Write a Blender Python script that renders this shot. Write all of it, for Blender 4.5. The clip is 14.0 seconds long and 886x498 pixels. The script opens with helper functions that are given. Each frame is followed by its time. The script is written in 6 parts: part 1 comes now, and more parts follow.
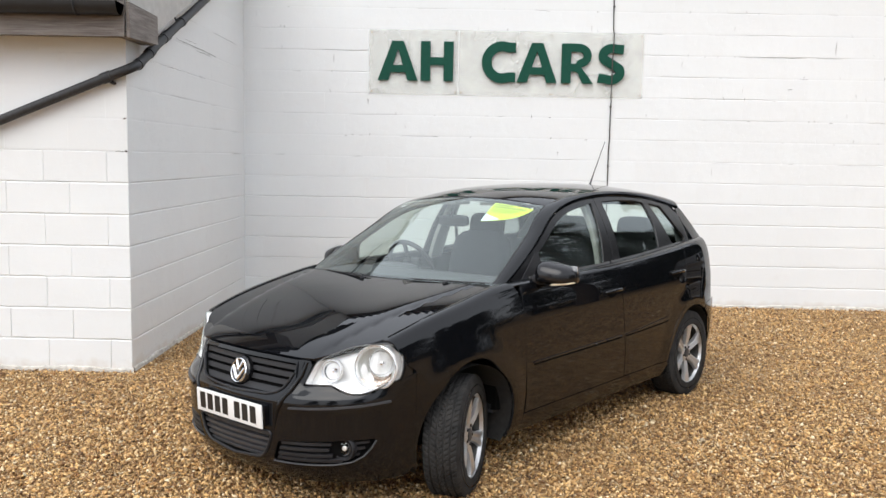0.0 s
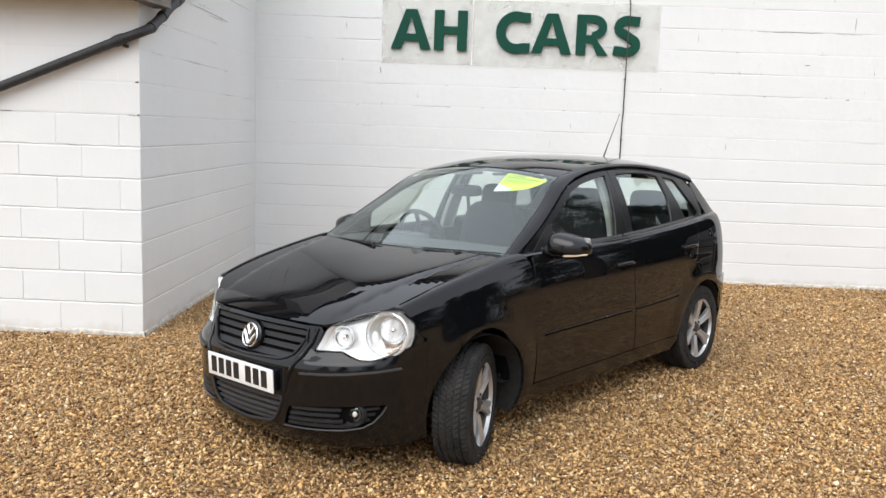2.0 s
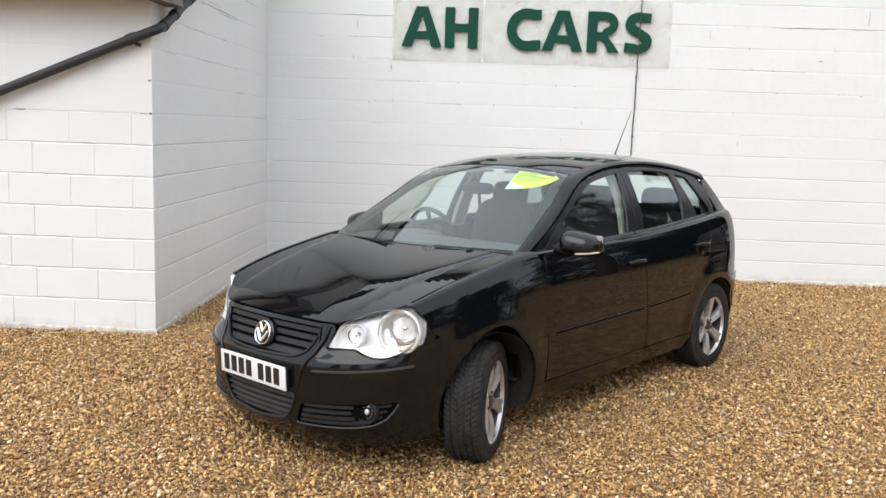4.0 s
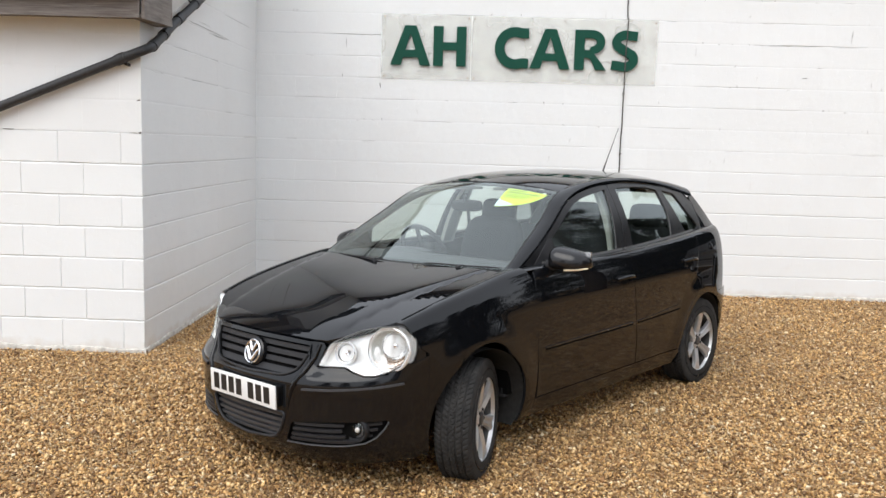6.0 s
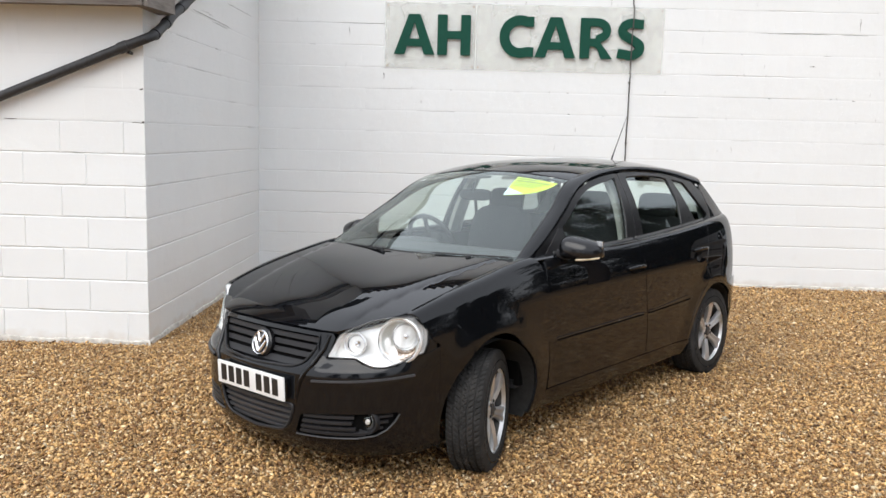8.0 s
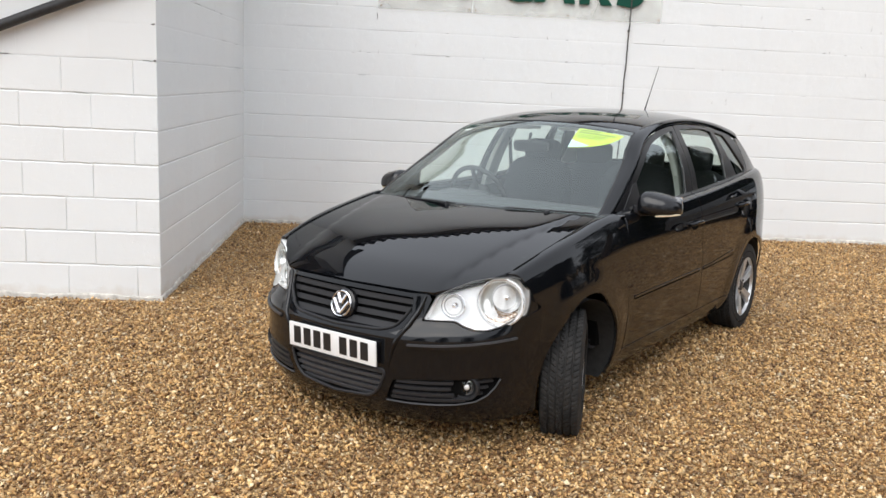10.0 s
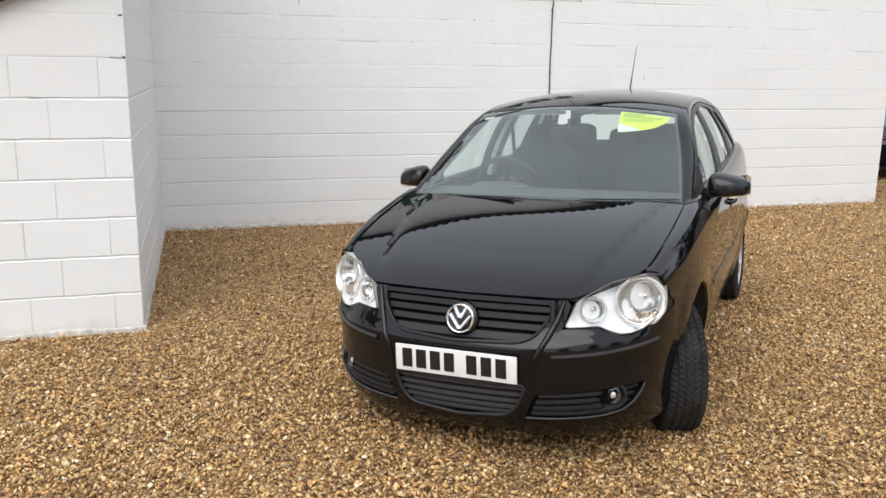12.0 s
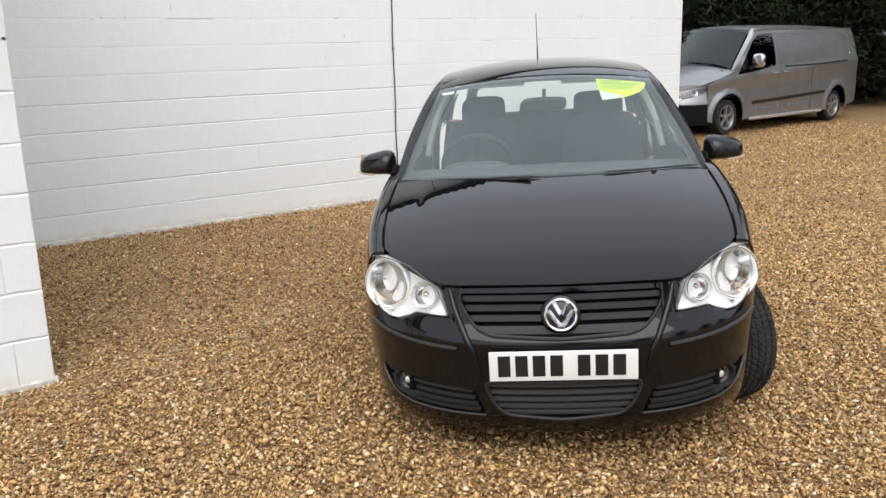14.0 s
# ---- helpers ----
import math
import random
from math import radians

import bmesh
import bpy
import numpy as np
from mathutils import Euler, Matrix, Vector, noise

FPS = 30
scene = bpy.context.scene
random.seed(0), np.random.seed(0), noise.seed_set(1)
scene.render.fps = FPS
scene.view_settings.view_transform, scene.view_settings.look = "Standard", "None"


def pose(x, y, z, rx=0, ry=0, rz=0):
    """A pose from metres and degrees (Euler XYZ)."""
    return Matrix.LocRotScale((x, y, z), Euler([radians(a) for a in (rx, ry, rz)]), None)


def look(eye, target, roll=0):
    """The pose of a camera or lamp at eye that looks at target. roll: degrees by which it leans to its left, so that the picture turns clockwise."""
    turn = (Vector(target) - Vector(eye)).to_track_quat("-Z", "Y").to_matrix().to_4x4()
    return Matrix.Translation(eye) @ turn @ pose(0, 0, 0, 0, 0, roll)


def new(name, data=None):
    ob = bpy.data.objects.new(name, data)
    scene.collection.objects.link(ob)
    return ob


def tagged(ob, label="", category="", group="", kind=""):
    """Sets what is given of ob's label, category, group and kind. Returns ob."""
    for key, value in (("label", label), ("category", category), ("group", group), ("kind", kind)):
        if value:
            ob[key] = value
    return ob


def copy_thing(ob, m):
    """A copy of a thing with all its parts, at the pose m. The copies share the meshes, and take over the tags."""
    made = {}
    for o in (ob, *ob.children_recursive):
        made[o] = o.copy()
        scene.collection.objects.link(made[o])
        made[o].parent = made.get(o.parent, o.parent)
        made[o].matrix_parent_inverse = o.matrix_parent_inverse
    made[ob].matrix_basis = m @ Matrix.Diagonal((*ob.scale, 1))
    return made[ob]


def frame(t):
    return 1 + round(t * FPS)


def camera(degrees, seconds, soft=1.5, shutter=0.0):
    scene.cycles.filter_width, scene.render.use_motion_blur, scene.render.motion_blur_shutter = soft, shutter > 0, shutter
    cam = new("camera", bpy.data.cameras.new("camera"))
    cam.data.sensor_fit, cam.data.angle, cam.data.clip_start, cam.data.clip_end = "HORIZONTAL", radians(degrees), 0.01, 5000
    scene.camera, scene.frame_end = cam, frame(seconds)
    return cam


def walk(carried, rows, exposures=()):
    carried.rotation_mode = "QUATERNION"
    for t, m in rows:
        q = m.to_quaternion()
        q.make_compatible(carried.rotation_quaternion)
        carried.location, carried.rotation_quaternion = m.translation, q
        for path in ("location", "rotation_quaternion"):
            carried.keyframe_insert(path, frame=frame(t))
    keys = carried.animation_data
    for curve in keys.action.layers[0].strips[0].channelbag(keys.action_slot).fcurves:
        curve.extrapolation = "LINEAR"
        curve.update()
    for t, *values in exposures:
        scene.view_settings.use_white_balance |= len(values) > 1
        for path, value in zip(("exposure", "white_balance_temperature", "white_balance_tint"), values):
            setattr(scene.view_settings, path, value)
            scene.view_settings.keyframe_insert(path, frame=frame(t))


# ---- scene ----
cam = camera(56.3, 14.0)
PATH = [
    (0, (2.334, -5.94, 1.603), (2.309, -3.952, 1.385), 1.1),
    (0.5, (2.331, -5.926, 1.6), (2.313, -3.939, 1.37), 1.3),
    (1, (2.327, -5.925, 1.595), (2.308, -3.939, 1.356), 1.7),
    (1.5, (2.324, -5.926, 1.594), (2.299, -3.942, 1.339), 1.9),
    (2, (2.311, -5.929, 1.58), (2.269, -3.949, 1.297), 2.1),
    (2.5, (2.305, -5.931, 1.58), (2.239, -3.956, 1.275), 2.0),
    (3, (2.297, -5.931, 1.58), (2.22, -3.957, 1.267), 2.3),
    (5.5, (2.312, -5.942, 1.591), (2.271, -3.958, 1.342), 1.5),
    (6, (2.305, -5.947, 1.587), (2.262, -3.963, 1.338), 1.7),
    (6.5, (2.308, -5.948, 1.586), (2.26, -3.965, 1.33), 1.5),
    (7, (2.308, -5.946, 1.586), (2.249, -3.964, 1.325), 1.2),
    (9.3, (1.923, -5.684, 1.536), (1.961, -3.712, 1.205), 2.9),
    (9.5, (1.829, -5.655, 1.559), (1.894, -3.689, 1.197), 3.0),
    (10, (1.504, -5.652, 1.55), (1.648, -3.695, 1.16), 2.8),
    (10.5, (1.214, -5.605, 1.546), (1.424, -3.656, 1.15), 1.6),
    (11, (0.941, -5.415, 1.55), (1.234, -3.476, 1.154), 1.3),
    (11.5, (0.631, -5.272, 1.534), (1.049, -3.359, 1.125), 1.0),
    (12, (0.365, -5.136, 1.547), (0.917, -3.26, 1.129), 0.6),
    (12.5, (0.153, -4.867, 1.53), (0.834, -3.034, 1.109), -0.1),
    (13, (-0.077, -4.671, 1.522), (0.736, -2.898, 1.078), -0.8),
    (13.5, (-0.378, -4.457, 1.543), (0.6, -2.774, 1.085), -1.5),
    (14, (-0.607, -4.176, 1.507), (0.503, -2.579, 1.042), -1.5),
]
walk(cam, [(t, look(eye, target, roll)) for t, eye, target, roll in PATH], [(0.0, 0.70), (7.0, 0.67), (9.5, 0.63), (11.0, 0.54), (12.5, 0.53), (14.0, 0.57)])

# ---- world and light ----
world = bpy.data.worlds.new("overcast_sky")
scene.world = world
world.use_nodes = True
wn, wl = world.node_tree.nodes, world.node_tree.links
SUN_AZ, SUN_EL = 214.0, 53.0
sky = wn.new("ShaderNodeTexSky")
sky.sky_type, sky.sun_disc = "NISHITA", False
sky.sun_elevation, sky.sun_rotation = radians(SUN_EL), radians(SUN_AZ)
sky.air_density, sky.dust_density, sky.ozone_density = 1.0, 4.0, 1.0
cloud = wn.new("ShaderNodeMix")
cloud.data_type = "RGBA"
cloud.inputs[0].default_value = 0.78
cloud.inputs[7].default_value = (9.4, 9.8, 10.5, 1.0)
wl.new(sky.outputs[0], cloud.inputs[6])
wl.new(cloud.outputs[2], wn["Background"].inputs["Color"])
wn["Background"].inputs["Strength"].default_value = 0.10

sun_data = bpy.data.lights.new("sun", "SUN")
sun_data.energy, sun_data.angle, sun_data.color = 1.35, radians(60), (0.99, 0.985, 0.97)
sun = new("sun", sun_data)
sun.matrix_world = look((math.sin(radians(SUN_AZ)) * 30, math.cos(radians(SUN_AZ)) * 30, 30 * math.tan(radians(SUN_EL))), (0, 0, 0))


# ---- material tools ----
def rgb(*c):
    return (*c, 1.0)


class Mat:
    """A node material with a few short hands."""

    def __init__(self, name, rough=0.5, metal=0.0, **extra):
        self.m = bpy.data.materials.new(name)
        self.m.use_nodes = True
        self.n, self.l = self.m.node_tree.nodes, self.m.node_tree.links
        self.b = self.n["Principled BSDF"]
        self.set("Roughness", rough), self.set("Metallic", metal)
        for key, value in extra.items():
            self.set(key.replace("_", " "), value)

    def set(self, key, value):
        if hasattr(value, "is_linked"):
            self.l.new(value, self.b.inputs[key])
        else:
            self.b.inputs[key].default_value = value

    def node(self, kind, inputs=(), **props):
        nd = self.n.new(kind)
        for key, value in props.items():
            setattr(nd, key, value)
        for key, value in dict(inputs).items():
            if hasattr(value, "is_linked"):
                self.l.new(value, nd.inputs[key])
            else:
                nd.inputs[key].default_value = value
        return nd

    def coords(self, kind="Object"):
        return self.node("ShaderNodeTexCoord").outputs[kind]

    def position(self):
        return self.node("ShaderNodeNewGeometry").outputs["Position"]

    def noise(self, vec, scale, detail=4.0, rough=0.55, dist=0.0):
        return self.node("ShaderNodeTexNoise", {"Vector": vec, "Scale": scale, "Detail": detail, "Roughness": rough, "Distortion": dist}).outputs["Fac"]

    def ramp(self, fac, *stops):
        nd = self.node("ShaderNodeValToRGB", {"Fac": fac})
        el = nd.color_ramp.elements
        while len(el) < len(stops):
            el.new(0.5)
        for e, (p, c) in zip(el, stops):
            e.position, e.color = p, (rgb(*c) if hasattr(c, "__len__") else rgb(c, c, c))
        return nd.outputs[0]

    def mix(self, fac, a, b, blend="MIX"):
        nd = self.node("ShaderNodeMix", data_type="RGBA", blend_type=blend)
        for key, value in ((0, fac), (6, a), (7, b)):
            if hasattr(value, "is_linked"):
                self.l.new(value, nd.inputs[key])
            elif hasattr(value, "__len__"):
                nd.inputs[key].default_value = rgb(*value[:3])
            else:
                nd.inputs[key].default_value = value
        return nd.outputs[2]

    def math(self, op, a, b=0.0):
        return self.node("ShaderNodeMath", {0: a, 1: b}, operation=op).outputs[0]

    def bump(self, height, dist, strength=1.0, normal=None):
        ins = {"Height": height, "Distance": dist, "Strength": strength}
        if normal is not None:
            ins["Normal"] = normal
        out = self.node("ShaderNodeBump", ins).outputs[0]
        self.l.new(out, self.b.inputs["Normal"])
        return out


def plain(name, col, rough=0.5, metal=0.0, grain=60.0, vary=0.12, relief=0.0, **extra):
    """A surface of one colour with fine grain and larger patches of wear."""
    k = Mat(name, rough, metal, **extra)
    v = k.coords()
    fine, big = k.noise(v, grain, 5), k.noise(v, grain / 12, 3)
    dark, lite = [c * (1 - vary) for c in col], [min(1, c * (1 + vary)) for c in col]
    c1 = k.ramp(fine, (0.3, dark), (0.7, lite))
    k.set("Base Color", k.mix(k.ramp(big, (0.35, 0.0), (0.7, 0.35)), c1, [c * (1 - 1.6 * vary) for c in col]))
    k.set("Roughness", k.math("ADD", k.math("MULTIPLY", fine, 0.16), rough - 0.08))
    if relief:
        k.bump(fine, relief)
    return k.m


# ---- materials ----
def wall_paint():
    k = Mat("painted_block", 0.62)
    p = k.position()
    rnd = k.node("ShaderNodeObjectInfo").outputs["Random"]
    big, mid, fine = k.noise(p, 0.9, 4), k.noise(p, 7.0, 5), k.noise(p, 90.0, 4)
    c = k.mix(k.ramp(big, (0.3, 0.0), (0.75, 1.0)), (0.780, 0.799, 0.802), (0.820, 0.840, 0.843))
    c = k.mix(k.ramp(rnd, (0.0, 0.0), (1.0, 0.25)), c, (0.76, 0.766, 0.762))
    c = k.mix(k.ramp(mid, (0.62, 0.0), (0.8, 0.22)), c, (0.68, 0.66, 0.63))
    # splashed dirt with an uneven upper edge along the foot of the wall
    z = k.node("ShaderNodeSeparateXYZ", {0: p}).outputs[2]
    foot = k.math("SUBTRACT", k.math("MULTIPLY", k.noise(p, 9.0, 5), 0.16), z)
    c = k.mix(k.ramp(foot, (0.0, 0.0), (0.09, 0.5)), c, (0.55, 0.46, 0.36))
    k.set("Base Color", c)
    h = k.math("ADD", k.math("MULTIPLY", mid, 0.7), k.math("MULTIPLY", fine, 0.3))
    pits = k.ramp(k.noise(p, 55.0, 2), (0.26, 0.0), (0.36, 1.0))
    wavy = k.bump(k.noise(p, 3.5, 3), 0.03, 0.16)
    k.bump(k.math("ADD", k.math("MULTIPLY", h, 0.6), k.math("MULTIPLY", pits, 0.4)), 0.006, 0.55, wavy)
    return k.m


def joint_dirt():
    k = Mat("painted_joint", 0.8)
    p = k.position()
    crack = k.noise(p, 3.2, 6, 0.65)
    k.set("Base Color", k.mix(k.ramp(crack, (0.62, 0.0), (0.70, 1.0)), (0.74, 0.72, 0.69), (0.16, 0.14, 0.12)))
    return k.m


def gravel_colours(k, value):
    return k.ramp(value, (0.0, (0.090, 0.040, 0.014)), (0.12, (0.25, 0.122, 0.042)), (0.28, (0.47, 0.262, 0.094)), (0.48, (0.69, 0.418, 0.160)),
                  (0.66, (0.83, 0.545, 0.232)), (0.77, (0.46, 0.288, 0.140)), (0.90, (0.87, 0.615, 0.305)), (1.0, (0.96, 0.82, 0.57)))


def gravel_ground():
    k = Mat("gravel_bed", 0.75)
    p = k.position()
    warp = k.node("ShaderNodeVectorMath", {0: p, 1: k.node("ShaderNodeVectorMath", {0: k.node("ShaderNodeTexNoise", {"Vector": p, "Scale": 45.0}).outputs["Color"], 1: (0.014, 0.014, 0.0)}, operation="MULTIPLY").outputs[0]}, operation="ADD").outputs[0]
    cells = k.node("ShaderNodeTexVoronoi", {"Vector": warp, "Scale": 52.0, "Randomness": 1.0}, voronoi_dimensions="2D")
    dist = cells.outputs["Distance"]
    value = k.node("ShaderNodeSeparateColor", {0: cells.outputs["Color"]}).outputs[0]
    c = gravel_colours(k, value)
    c = k.mix(k.ramp(k.noise(p, 0.8, 4), (0.35, 0.0), (0.7, 0.35)), c, (0.32, 0.19, 0.085))
    # shade in the gaps between stones, painted in as darker cell edges
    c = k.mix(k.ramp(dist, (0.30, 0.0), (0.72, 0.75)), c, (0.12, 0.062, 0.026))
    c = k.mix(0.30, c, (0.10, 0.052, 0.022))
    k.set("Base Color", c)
    k.bump(k.ramp(dist, (0.0, 1.0), (0.75, 0.0)), 0.012, 0.9)
    return k.m


def gravel_stone():
    k = Mat("gravel_stone", 0.6)
    isl = k.node("ShaderNodeNewGeometry").outputs["Random Per Island"]
    c = gravel_colours(k, isl)
    other = k.math("FRACT", k.math("MULTIPLY", isl, 37.7))
    c = k.mix(1.0, c, k.ramp(other, (0.0, 0.38), (0.40, 0.92), (0.75, 1.09), (1.0, 1.30)), "MULTIPLY")
    p = k.position()
    c = k.mix(k.ramp(k.noise(p, 160.0, 3), (0.40, 0.0), (0.75, 0.30)), c, (0.24, 0.14, 0.07))
    c = k.mix(k.ramp(k.noise(p, 0.8, 4), (0.35, 0.0), (0.7, 0.25)), c, (0.32, 0.19, 0.085))
    k.set("Base Color", c)
    k.bump(k.noise(p, 220.0, 3), 0.002, 0.6)
    return k.m


def weathered_wood(name, stretch):
    k = Mat(name, 0.8)
    v = k.node("ShaderNodeMapping", {0: k.position(), 3: stretch}).outputs[0]
    g = k.noise(v, 2.2, 8, 0.72, 0.6)
    k.set("Base Color", k.mix(k.ramp(k.noise(k.position(), 5.0), (0.4, 0.0), (0.7, 0.6)), k.ramp(g, (0.28, (0.075, 0.062, 0.055)), (0.5, (0.17, 0.148, 0.135)), (0.72, (0.31, 0.285, 0.268))), (0.22, 0.20, 0.18)))
    k.bump(g, 0.003, 0.6)
    return k.m


PAINT = wall_paint()
JOINT = joint_dirt()
GRAVEL = gravel_ground()
STONE = gravel_stone()
WOOD = weathered_wood("weathered_wood", (1.5, 14.0, 30.0))
WOOD_ALONG = weathered_wood("weathered_board", (14.0, 1.5, 24.0))
PIPE = plain("black_plastic_pipe", (0.030, 0.031, 0.034), 0.55, grain=40, vary=0.3)
VERGE = plain("pale_verge_paint", (0.50, 0.49, 0.47), 0.7, grain=14, vary=0.12, relief=0.002)
GUTTER = plain("black_gutter", (0.010, 0.010, 0.011), 0.6, grain=20, vary=0.4)
ROOFING = plain("dark_roof_sheet", (0.05, 0.047, 0.045), 0.8, grain=9, vary=0.3, relief=0.003)
SIGNGREEN = plain("sign_green", (0.006, 0.066, 0.043), 0.5, grain=25, vary=0.1, Specular_IOR_Level=0.2)
SCREW = plain("rusty_screw", (0.25, 0.16, 0.09), 0.6, 0.4)
CABLE = plain("dark_cable", (0.06, 0.055, 0.05), 0.6)
SOIL = plain("litter_soil", (0.10, 0.065, 0.04), 0.9, grain=30, vary=0.4, relief=0.01)


# ---- mesh tools ----
def mesh_of(bm, name, mats, smooth=True):
    me = bpy.data.meshes.new(name)
    bm.to_mesh(me)
    bm.free()
    for m in (mats if isinstance(mats, (list, tuple)) else [mats]):
        me.materials.append(m)
    if smooth:
        me.polygons.foreach_set("use_smooth", [True] * len(me.polygons))
        me.set_sharp_from_angle(angle=radians(38))
    return me


def part(name, bm, material, parent=None, label="", at=None, smooth=True):
    ob = new(name, mesh_of(bm, name, material, smooth) if isinstance(bm, bmesh.types.BMesh) else bm)
    if parent is not None:
        ob.parent = parent
    if at is not None:
        ob.matrix_local = at
    return tagged(ob, label)


def thing(name, label, category, m=None, group="", kind=""):
    ob = new(name)
    ob.empty_display_size = 0.1
    if m is not None:
        ob.matrix_world = m
    return tagged(ob, label, category, group, kind)


def box(x0, x1, y0, y1, z0, z1, bevel=0.0, seg=2, bm=None, m=None):
    out = bm or bmesh.new()
    mm = Matrix.LocRotScale(((x0 + x1) / 2, (y0 + y1) / 2, (z0 + z1) / 2), None, (abs(x1 - x0), abs(y1 - y0), abs(z1 - z0)))
    vs = bmesh.ops.create_cube(out, size=1, matrix=(m or Matrix()) @ mm)["verts"]
    if bevel:
        es = list({e for v in vs for e in v.link_edges})
        bmesh.ops.bevel(out, geom=es, offset=bevel, segments=seg, affect="EDGES", profile=0.6)
    return out


def tube(points, radius, sides=12, closed=False, bm=None, caps=True):
    """A round bar along points; radius may be one number or one a point."""
    out = bm or bmesh.new()
    pts = [Vector(p) for p in points]
    rad = [float(r) for r in (radius if hasattr(radius, "__len__") else [radius] * len(pts))]
    n, rings, up = len(pts), [], None
    for i, p in enumerate(pts):
        a = pts[(i - 1) % n] if (closed or i) else p
        b = pts[(i + 1) % n] if (closed or i < n - 1) else p
        d = (b - a).normalized()
        if up is None:
            up = Vector((0, 0, 1)) if abs(d.z) < 0.9 else Vector((1, 0, 0))
        side = d.cross(up).normalized()
        up = side.cross(d).normalized()
        rings.append([out.verts.new(p + rad[i] * (math.cos(q) * side + math.sin(q) * up)) for q in (2 * math.pi * j / sides for j in range(sides))])
    for i in range(n if closed else n - 1):
        r, s = rings[i], rings[(i + 1) % n]
        for j in range(sides):
            out.faces.new((r[j], r[(j + 1) % sides], s[(j + 1) % sides], s[j]))
    if caps and not closed:
        out.faces.new(rings[0]), out.faces.new(rings[-1][::-1])
    bmesh.ops.recalc_face_normals(out, faces=out.faces)
    return out


def lathe(profile, sides=32, axis="z", bm=None, at=Matrix(), close=False):
    """Turns (radius, height) pairs about an axis."""
    out = bm or bmesh.new()
    turn = {"z": Matrix(), "x": Matrix.Rotation(radians(90), 4, "Y"), "y": Matrix.Rotation(radians(-90), 4, "X")}[axis]
    rings = []
    for r, h in profile:
        if r < 1e-6:
            rings.append([out.verts.new(at @ turn @ Vector((0, 0, h)))])
        else:
            rings.append([out.verts.new(at @ turn @ Vector((r * math.cos(q), r * math.sin(q), h))) for q in (2 * math.pi * j / sides for j in range(sides))])
    for a, b in zip(rings, rings[1:] + (rings[:1] if close else [])):
        for j in range(sides):
            jj = (j + 1) % sides
            f = [a[j % len(a)], a[jj % len(a)], b[jj % len(b)], b[j % len(b)]]
            f = list(dict.fromkeys(f))
            if len(f) > 2:
                out.faces.new(f)
    bmesh.ops.recalc_face_normals(out, faces=out.faces)
    return out


# ---- ground ----
def make_ground():
    bm = bmesh.new()
    bmesh.ops.create_grid(bm, x_segments=120, y_segments=120, size=1.0)
    for v in bm.verts:
        x, y = v.co.x, v.co.y
        v.co.x = 5 + math.copysign(abs(x) ** 2.6, x) * 900
        v.co.y = 0 + math.copysign(abs(y) ** 2.6, y) * 900
        near = max(0.0, 1 - math.hypot(v.co.x - 4, v.co.y) / 20)
        v.co.z = -0.012 + 0.008 * near * noise.noise((v.co.x * 1.3, v.co.y * 1.3, 0))
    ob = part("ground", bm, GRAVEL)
    return tagged(ob, "golden brown loose gravel yard", "gravel", kind="structure")


make_ground()

COURSE, BLOCK = 0.23, 0.46
BACK_Y, BACK_END = 3.305, 8.55


# ---- walls: cores, then blocks at the end of the file ----
def wall_core(name, x0, x1, y0, y1, top, label):
    bm = box(x0, x1, y0, y1, -0.2, top)
    return tagged(part(name, bm, JOINT, smooth=False), label, "wall", kind="structure")


SKIN, CORNER = 0.014, -0.012
wall_left = wall_core("wall_left", -7.0, CORNER - SKIN, SKIN, 0.22, 2.42, "white painted concrete block wall under the eaves")
wall_return = wall_core("wall_return", -0.22, CORNER - SKIN, 0.22, BACK_Y + SKIN, 2.5, "white painted concrete block return wall")
for v in wall_return.data.vertices:
    if v.co.z > 2 and v.co.y > 1:
        v.co.z = 3.98
wall_back = wall_core("wall_back", CORNER - SKIN, BACK_END - SKIN, BACK_Y + SKIN, BACK_Y + 0.25, 4.02, "tall white painted concrete block wall carrying the sign")
wall_end = wall_core("wall_end", BACK_END - 0.22, BACK_END - SKIN, BACK_Y + 0.25, BACK_Y + 7.0, 4.02, "white painted block end wall")

# ---- car materials ----
def black_paint():
    k = Mat("black_car_paint", 0.32, 0.0, Coat_Weight=1.0, Coat_Roughness=0.025, Coat_IOR=1.45)
    v = k.coords()
    fleck = k.noise(v, 900.0, 2)
    k.set("Base Color", k.ramp(fleck, (0.35, (0.0032, 0.0036, 0.0046)), (0.8, (0.006, 0.0066, 0.0082))))
    dust = k.noise(v, 6.0, 6)
    height = k.node("ShaderNodeSeparateXYZ", {0: k.position()}).outputs[2]
    film = k.math("ADD", k.math("MULTIPLY", k.ramp(height, (0.30, 1.0), (0.75, 0.0)), 0.09), k.ramp(dust, (0.4, 0.006), (0.85, 0.03)))
    k.set("Coat Roughness", film)
    k.set("Specular IOR Level", 0.0)
    return k.m


def clear_glass(name, tint, rough=0.0, gloss_base=0.095):
    """Thin glazing: tinted clear pane with a mirror gloss by Fresnel."""
    k = Mat(name)
    gloss = k.node("ShaderNodeBsdfGlossy", {"Color": (0.93, 1.0, 0.98, 1), "Roughness": rough})
    clear = k.node("ShaderNodeBsdfTransparent", {"Color": rgb(*tint)})
    facing = k.node("ShaderNodeLayerWeight", {"Blend": 0.5}).outputs["Facing"]
    fres = k.math("ADD", k.math("MULTIPLY", k.math("POWER", facing, 4.0), 0.90), gloss_base)
    mixer = k.node("ShaderNodeMixShader", {0: fres, 1: clear.outputs[0], 2: gloss.outputs[0]})
    k.l.new(mixer.outputs[0], k.n["Material Output"].inputs["Surface"])
    return k.m


